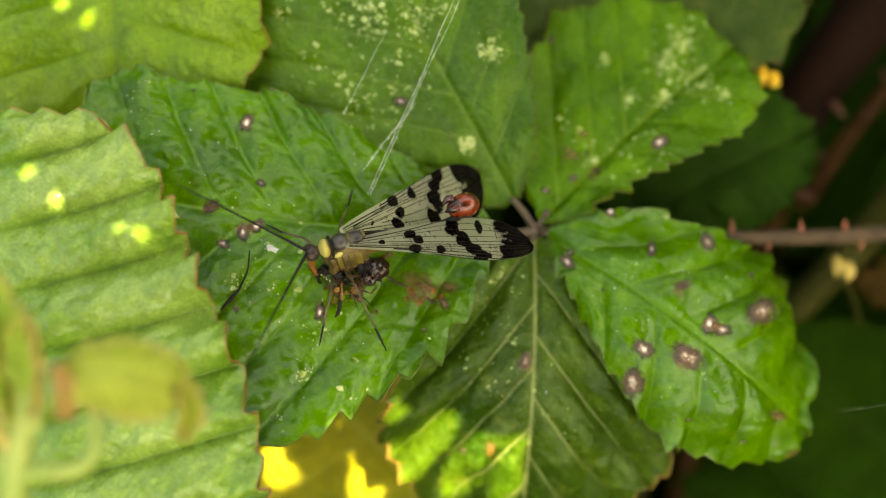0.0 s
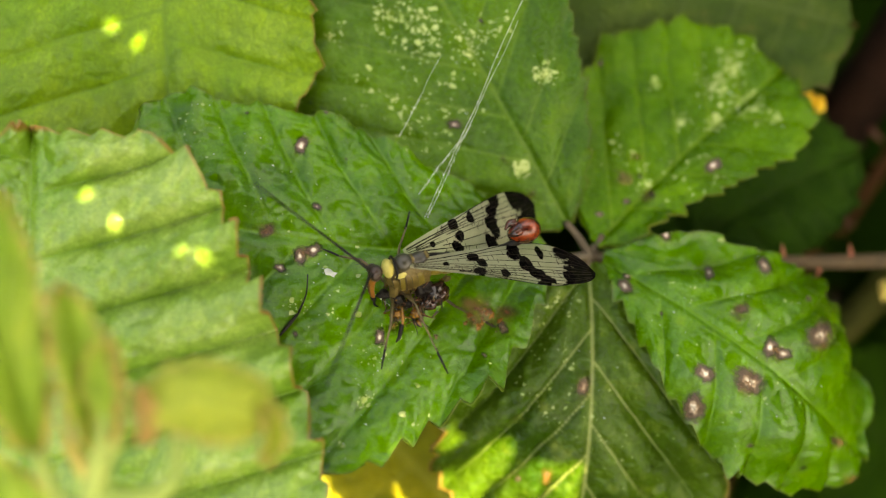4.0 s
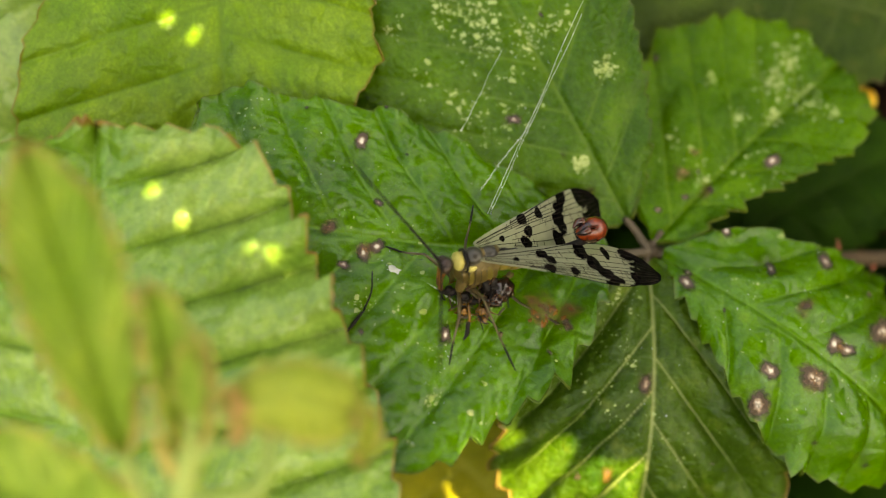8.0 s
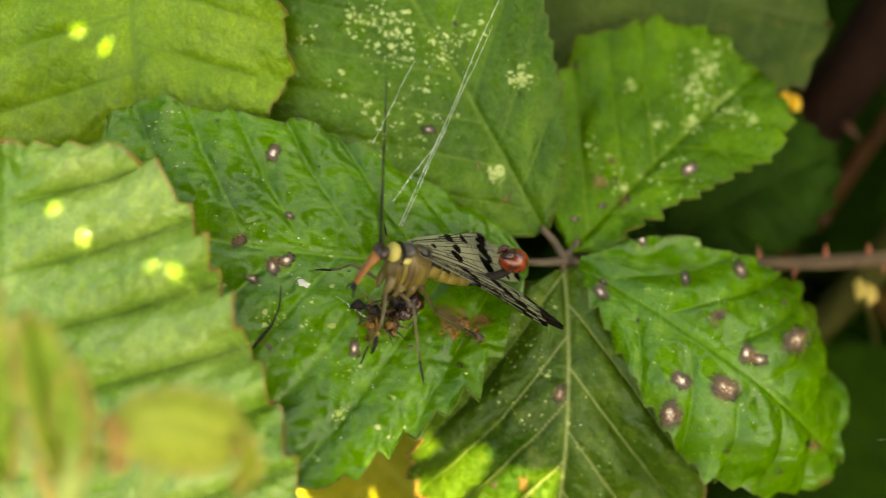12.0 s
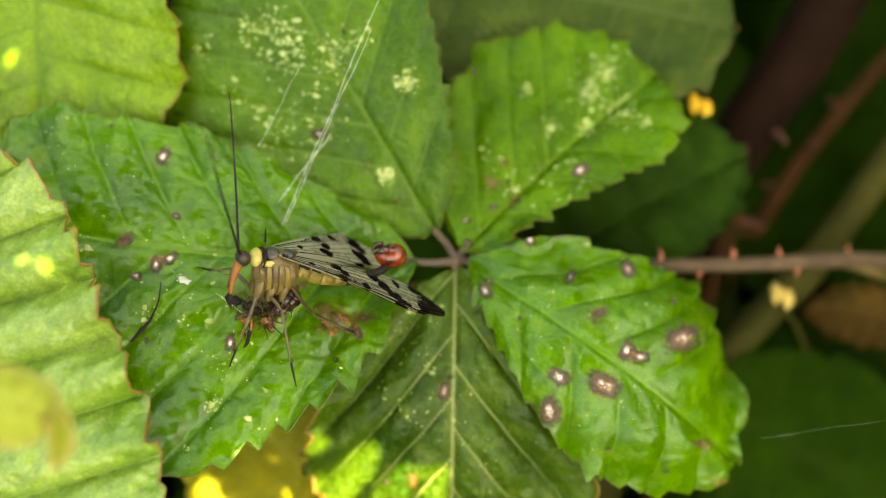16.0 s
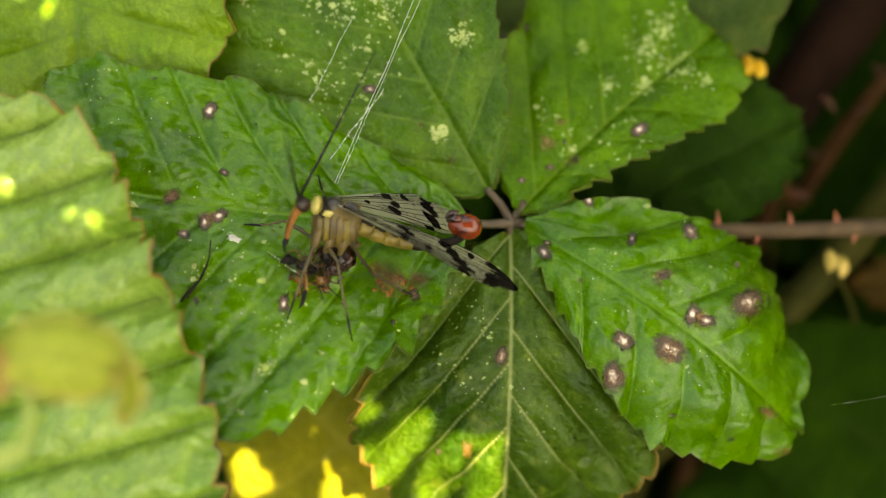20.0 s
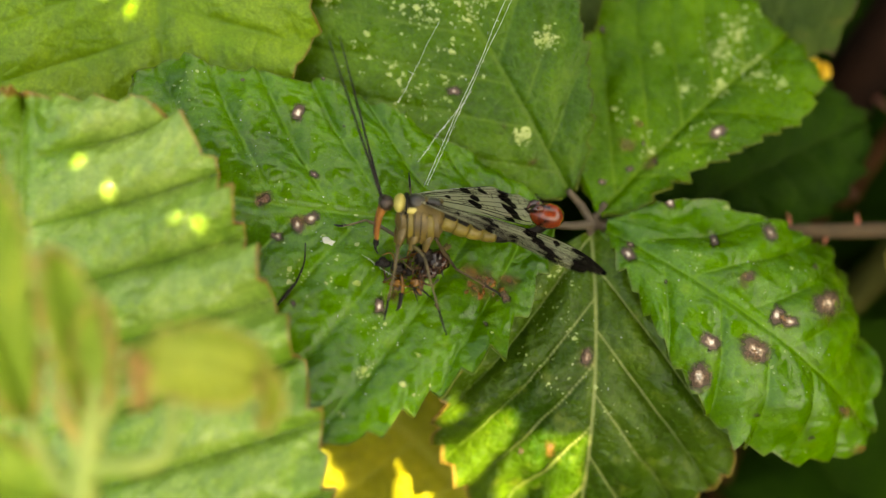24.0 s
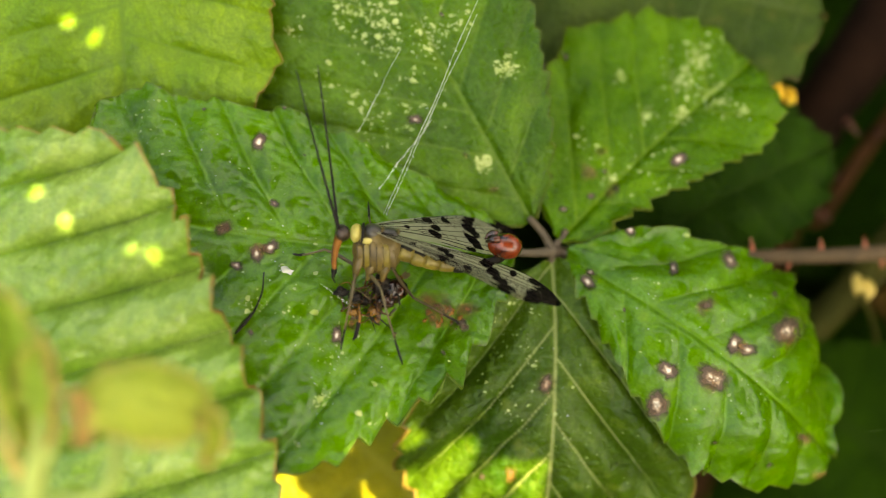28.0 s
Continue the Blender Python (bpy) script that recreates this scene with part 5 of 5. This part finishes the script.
# ---- unseen foliage added overhead to break the sun into flecks ----
def overhead():
    ob = thing("sun_breaking_foliage", "unseen bramble foliage added overhead to break the sunlight into flecks", "foliage", tuple(SUN_LEAF / np.linalg.norm(SUN_LEAF) * 250), kind="stuff")
    way = unit(SUN_LEAF)
    e1 = unit(np.cross(way, (1, 0, 0)))
    e2 = np.cross(way, e1)
    lit = [((-13.8, -17.2, -15), 0.8), ((-13.2, -19.0, -15), 0.9), ((-29.2, 24.0, -0.7), 0.22), ((-26.9, 22.8, -0.5), 0.18), ((-25.5, 7.1, 12.4), 0.2), ((-20.6, 5.0, 12.8), 0.16), ((-18.8, 4.6, 12.8), 0.16), ((-27.7, 9.2, 12.0), 0.14)]
    # the streaks of sun on the mottled leaflet
    for px, py, r in ((708, 784, 0.3), (798, 804, 0.55), (783, 824, 0.75), (763, 844, 0.8), (748, 866, 0.8), (731, 888, 0.9), (718, 905, 1.0), (863, 845, 0.6), (848, 860, 0.7), (834, 880, 0.75), (822, 902, 0.8),
                      (920, 842, 0.4), (915, 866, 0.5), (912, 892, 0.5), (905, 915, 0.7), (700, 850, 0.3)):
        p, nor = BLADES["E"].at(*plane_of(px, py))
        if p is not None:
            lit.append((p, r * 1.65))
    gaps = [(np.array((np.array(c) @ e1, np.array(c) @ e2)), r) for c, r in lit]
    rng = np.random.default_rng(77)
    pieces = []
    for k in range(11000):
        if k < 5600:
            q, r = rng.uniform((-54, -76), (54, 76)), rng.uniform(1.6, 7.0)
        elif k > 9600:
            q, r = rng.uniform((-125, -130), (125, 130)), rng.uniform(8, 14)
            if abs(q[0]) < 50 and abs(q[1]) < 72:
                continue
        else:
            q, r = gaps[k % len(gaps)][0] + rng.normal(0, 2.6, 2), rng.uniform(0.3, 1.3)
        a = rng.uniform(0, 2 * math.pi)
        turn = np.array(((math.cos(a), math.sin(a)), (-math.sin(a), math.cos(a))))
        if any(np.hypot(*(turn @ (c - q) / (r + g, 0.68 * r + g))) < 1 for c, g in gaps):
            continue
        far = rng.uniform(235, 265)
        c = way * far + q[0] * e1 + q[1] * e2
        u = math.cos(a) * e1 + math.sin(a) * e2 + 0.25 * rng.normal() * way
        v_ = np.cross(way, u)
        n = 7
        verts, faces = [], []
        for i in range(n):
            s = i / (n - 1)
            w = 0.62 * r * math.sin(math.pi * (0.04 + 0.92 * s)) ** 0.8 * (1.1 - 0.35 * s)
            m = c + u * r * (2 * s - 1) - way * 0.35 * r * (s - 0.4) ** 2
            verts += [m - v_ * w + way * 0.12 * w, m, m + v_ * w + way * 0.12 * w]
        for i in range(n - 1):
            k = i * 3
            faces += [(k, k + 1, k + 4, k + 3), (k + 1, k + 2, k + 5, k + 4)]
        pieces.append((verts, faces))
    v, f = join(*pieces)
    mesh_part("leaves", v, f, M_SHADE, ob)


overhead()


def undergrowth():
    """Dim leaves deep under the bramble, too many to count."""
    ob = thing("undergrowth", "dim mass of bramble foliage deep below", "foliage", (10, 0, -60), kind="stuff")
    rng = np.random.default_rng(41)
    pieces = []
    for _ in range(1300):
        c = rng.uniform((-95, -75, -170), (105, 85, -46))
        r = rng.uniform(8, 16)
        a = rng.uniform(0, 2 * math.pi)
        nz = unit((rng.normal() * 0.35, 0.3 + rng.normal() * 0.35, 1))
        u = unit(np.cross(nz, (math.cos(a), math.sin(a), 0.1)))
        v_ = np.cross(nz, u)
        n, verts, faces = 12, [], []
        for i in range(n):
            s = i / (n - 1)
            w = 0.6 * r * math.sin(math.pi * (0.04 + 0.92 * s)) ** 0.8 * (1.12 - 0.35 * s) * (1.06 if i % 2 else 0.95)
            m = c + u * r * (2 * s - 1) - nz * 0.3 * r * (s - 0.4) ** 2
            verts += [m - v_ * w + nz * 0.15 * w, m, m + v_ * w + nz * 0.15 * w]
        for i in range(n - 1):
            k = i * 3
            faces += [(k, k + 1, k + 4, k + 3), (k + 1, k + 2, k + 5, k + 4)]
        pieces.append((verts, faces))
    v, f = join(*pieces)
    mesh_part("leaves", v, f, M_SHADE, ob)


undergrowth()


def thicket():
    """Bramble added round the leaf, beyond the sides of the view, blocking sky light."""
    ob = thing("sky_blocking_thicket", "dense bramble foliage added out of view to block sky light", "foliage", (0, 110, -20), kind="stuff")
    rng = np.random.default_rng(53)
    pieces = []
    for _ in range(900):
        a = rng.uniform(0, 2 * math.pi)
        far = rng.uniform(92, 210)
        c = np.array((far * math.cos(a), 4 + far * 0.85 * math.sin(a), rng.uniform(-190, 35)))
        inward = -np.array((math.cos(a), math.sin(a), 0))
        r = rng.uniform(12, 24)
        nz = unit(inward * 0.6 + rng.normal(size=3) * 0.4 + np.array((0, 0.2, 0.6)))
        u = unit(np.cross(nz, rng.normal(size=3)))
        v_ = np.cross(nz, u)
        n, verts, faces = 9, [], []
        for i in range(n):
            s = i / (n - 1)
            w = 0.6 * r * math.sin(math.pi * (0.04 + 0.92 * s)) ** 0.8 * (1.12 - 0.35 * s)
            m = c + u * r * (2 * s - 1) - nz * 0.3 * r * (s - 0.4) ** 2
            verts += [m - v_ * w + nz * 0.15 * w, m, m + v_ * w + nz * 0.15 * w]
        for i in range(n - 1):
            k = i * 3
            faces += [(k, k + 1, k + 4, k + 3), (k + 1, k + 2, k + 5, k + 4)]
        pieces.append((verts, faces))
    v, f = join(*pieces)
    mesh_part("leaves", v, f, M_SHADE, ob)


thicket()


# ---- what moves ----
def motions():
    rows = [(t, LEAF @ bug_pose(*r)) for t, *r in BUG_ROWS]
    walk(BUG, rows)
    times = [r[0] for r in BUG_ROWS]

    def body(t):
        cols = list(zip(*BUG_ROWS))
        return bug_pose(*(float(np.interp(t, times, c)) for c in cols[1:]))

    # wings: seconds, then sweep, lift and roll of the left and of the right one
    table = [(0, 16.5, -5.5, -16, 19, -15, -32), (8, 17, -5.5, -16, 17, -12, -30), (9, 16, -10, -11, 17, -8, -28), (10, 13, -14, -3, 16, -8.5, -21), (12, 15, -13, -6, 16, -7.5, -18), (15, 13, -14, 0, 22, -7, -15), (16, 12, -14.5, 1, 25, -7, -14),
             (17, 16, -13, -1, 28, -7, -14), (18, 17, -10.5, -5, 32, -7, -14), (21, 15, -11, -5, 34, -8, -14), (25, 18, -9, -5, 34, -8, -14), (28, 16.5, -9.5, -5, 34, -8, -14)]
    hinges = [(0.2, 0.6, 1.0), (0.2, -0.6, 1.0), (-0.7, 0.75, 0.75), (-0.7, -0.75, 0.75)]
    for k, (ob, h) in enumerate(zip(BUG_WINGS, hinges)):
        side = 1 if k % 2 == 0 else -1
        out = []
        for t, *six in table:
            sweep, lift, roll = six[:3] if side > 0 else six[3:]
            if k > 1:
                sweep, lift = sweep + 1, lift - 1.5
            m = Matrix.Rotation(radians(-side * sweep), 4, "Z") @ Matrix.Rotation(radians(lift), 4, "Y") @ Matrix.Rotation(radians(-side * roll), 4, "X")
            out.append((t, Matrix.Translation(Vector(h) * MM) @ m))
        walk(ob, out)
    # head: seconds, nod, turn
    nods = [(0, -18, 0), (3, -14, 4), (8, -18, 0), (9, -10, 8), (11, 6, 10), (12.5, 10, 6), (15, 2, 0), (17, -8, 0), (18, -10, 0), (19, -8, 0), (20, -2, 0), (21, 8, 0), (21.5, 2, 0), (24, -10, 0), (26, -8, 0), (28, -10, 0)]

    def head_pose(t):
        n = float(np.interp(t, [r[0] for r in nods], [r[1] for r in nods]))
        y = float(np.interp(t, [r[0] for r in nods], [r[2] for r in nods]))
        return Matrix.Translation(Vector((2.75, 0, 0.35)) * MM) @ Matrix.Rotation(radians(y), 4, "Z") @ Matrix.Rotation(radians(-n), 4, "Y")

    walk(BUG_HEAD, [(r[0], head_pose(r[0])) for r in nods])
    # antennae: seconds, then direction over the leaf (degrees, anticlockwise from +x) and rise, of each
    feel = [(0, 248, 44, 150, 38), (1, 238, 46, 148, 38), (3, 248, 46, 143, 38), (6, 262, 50, 140, 38), (8, 268, 52, 132, 38), (8.4, 255, 65, 105, 10), (9, 150, 75, 116, 5), (9.6, 140, 70, 118, 5), (10.2, 120, 70, 101, 5), (11, 100, 70, 94, 5),
            (12, 95, 65, 88, 5), (14.5, 92, 50, 87, 5), (15, 94, 50, 94, 5), (16, 93, 45, 92, 5), (16.5, 110, 50, 91, 5), (17, 148, 45, 90, 5), (17.5, 168, 35, 91, 5), (18, 143, 20, 101, 10), (18.5, 126, 30, 76, 10), (19, 110, 35, 72, 10), (19.5, 98, 50, 66, 10),
            (20, 84, 65, 61, 10), (20.5, 85, 60, 62, 10), (21, 104, 50, 68, 10), (21.5, 124, 40, 90, 10), (23.5, 107, 8, 102, 14), (24, 108, 8, 104, 14), (26, 106, 8, 101, 14), (27, 105, 8, 99, 14), (28, 104, 8, 96, 14)]
    for k, (ob, side) in enumerate(zip(BUG_ANTENNAE, (1, -1))):
        out = []
        for row in feel:
            t, (a, e) = row[0], row[1 + 2 * k : 3 + 2 * k]
            d = Vector((math.cos(radians(a)) * math.cos(radians(e)), math.sin(radians(a)) * math.cos(radians(e)), math.sin(radians(e))))
            back = (body(t) @ head_pose(t)).to_3x3().inverted()
            out.append((t, Matrix.Translation(Vector((0.35, side * 0.2, 0.5)) * MM) @ (back @ d.to_track_quat("X", "Z").to_matrix()).to_4x4()))
        walk(ob, out)
    # legs keep their feet on the leaf
    for ob, (base, foot, *_) in zip(BUG_LEGS, LEGS):
        out = []
        for t in times:
            m = body(t)
            inv = m.inverted()
            f = inv @ (Vector(foot) * MM)
            b = Vector(base) * MM
            x = (f - b).normalized()
            up = Vector((0, 0.5 if base[1] > 0 else -0.5, 1.0))
            y = up.cross(x).normalized()
            z = x.cross(y)
            out.append((t, Matrix.Translation(b) @ Matrix((x, y, z)).transposed().to_4x4()))
        walk(ob, out)


motions()
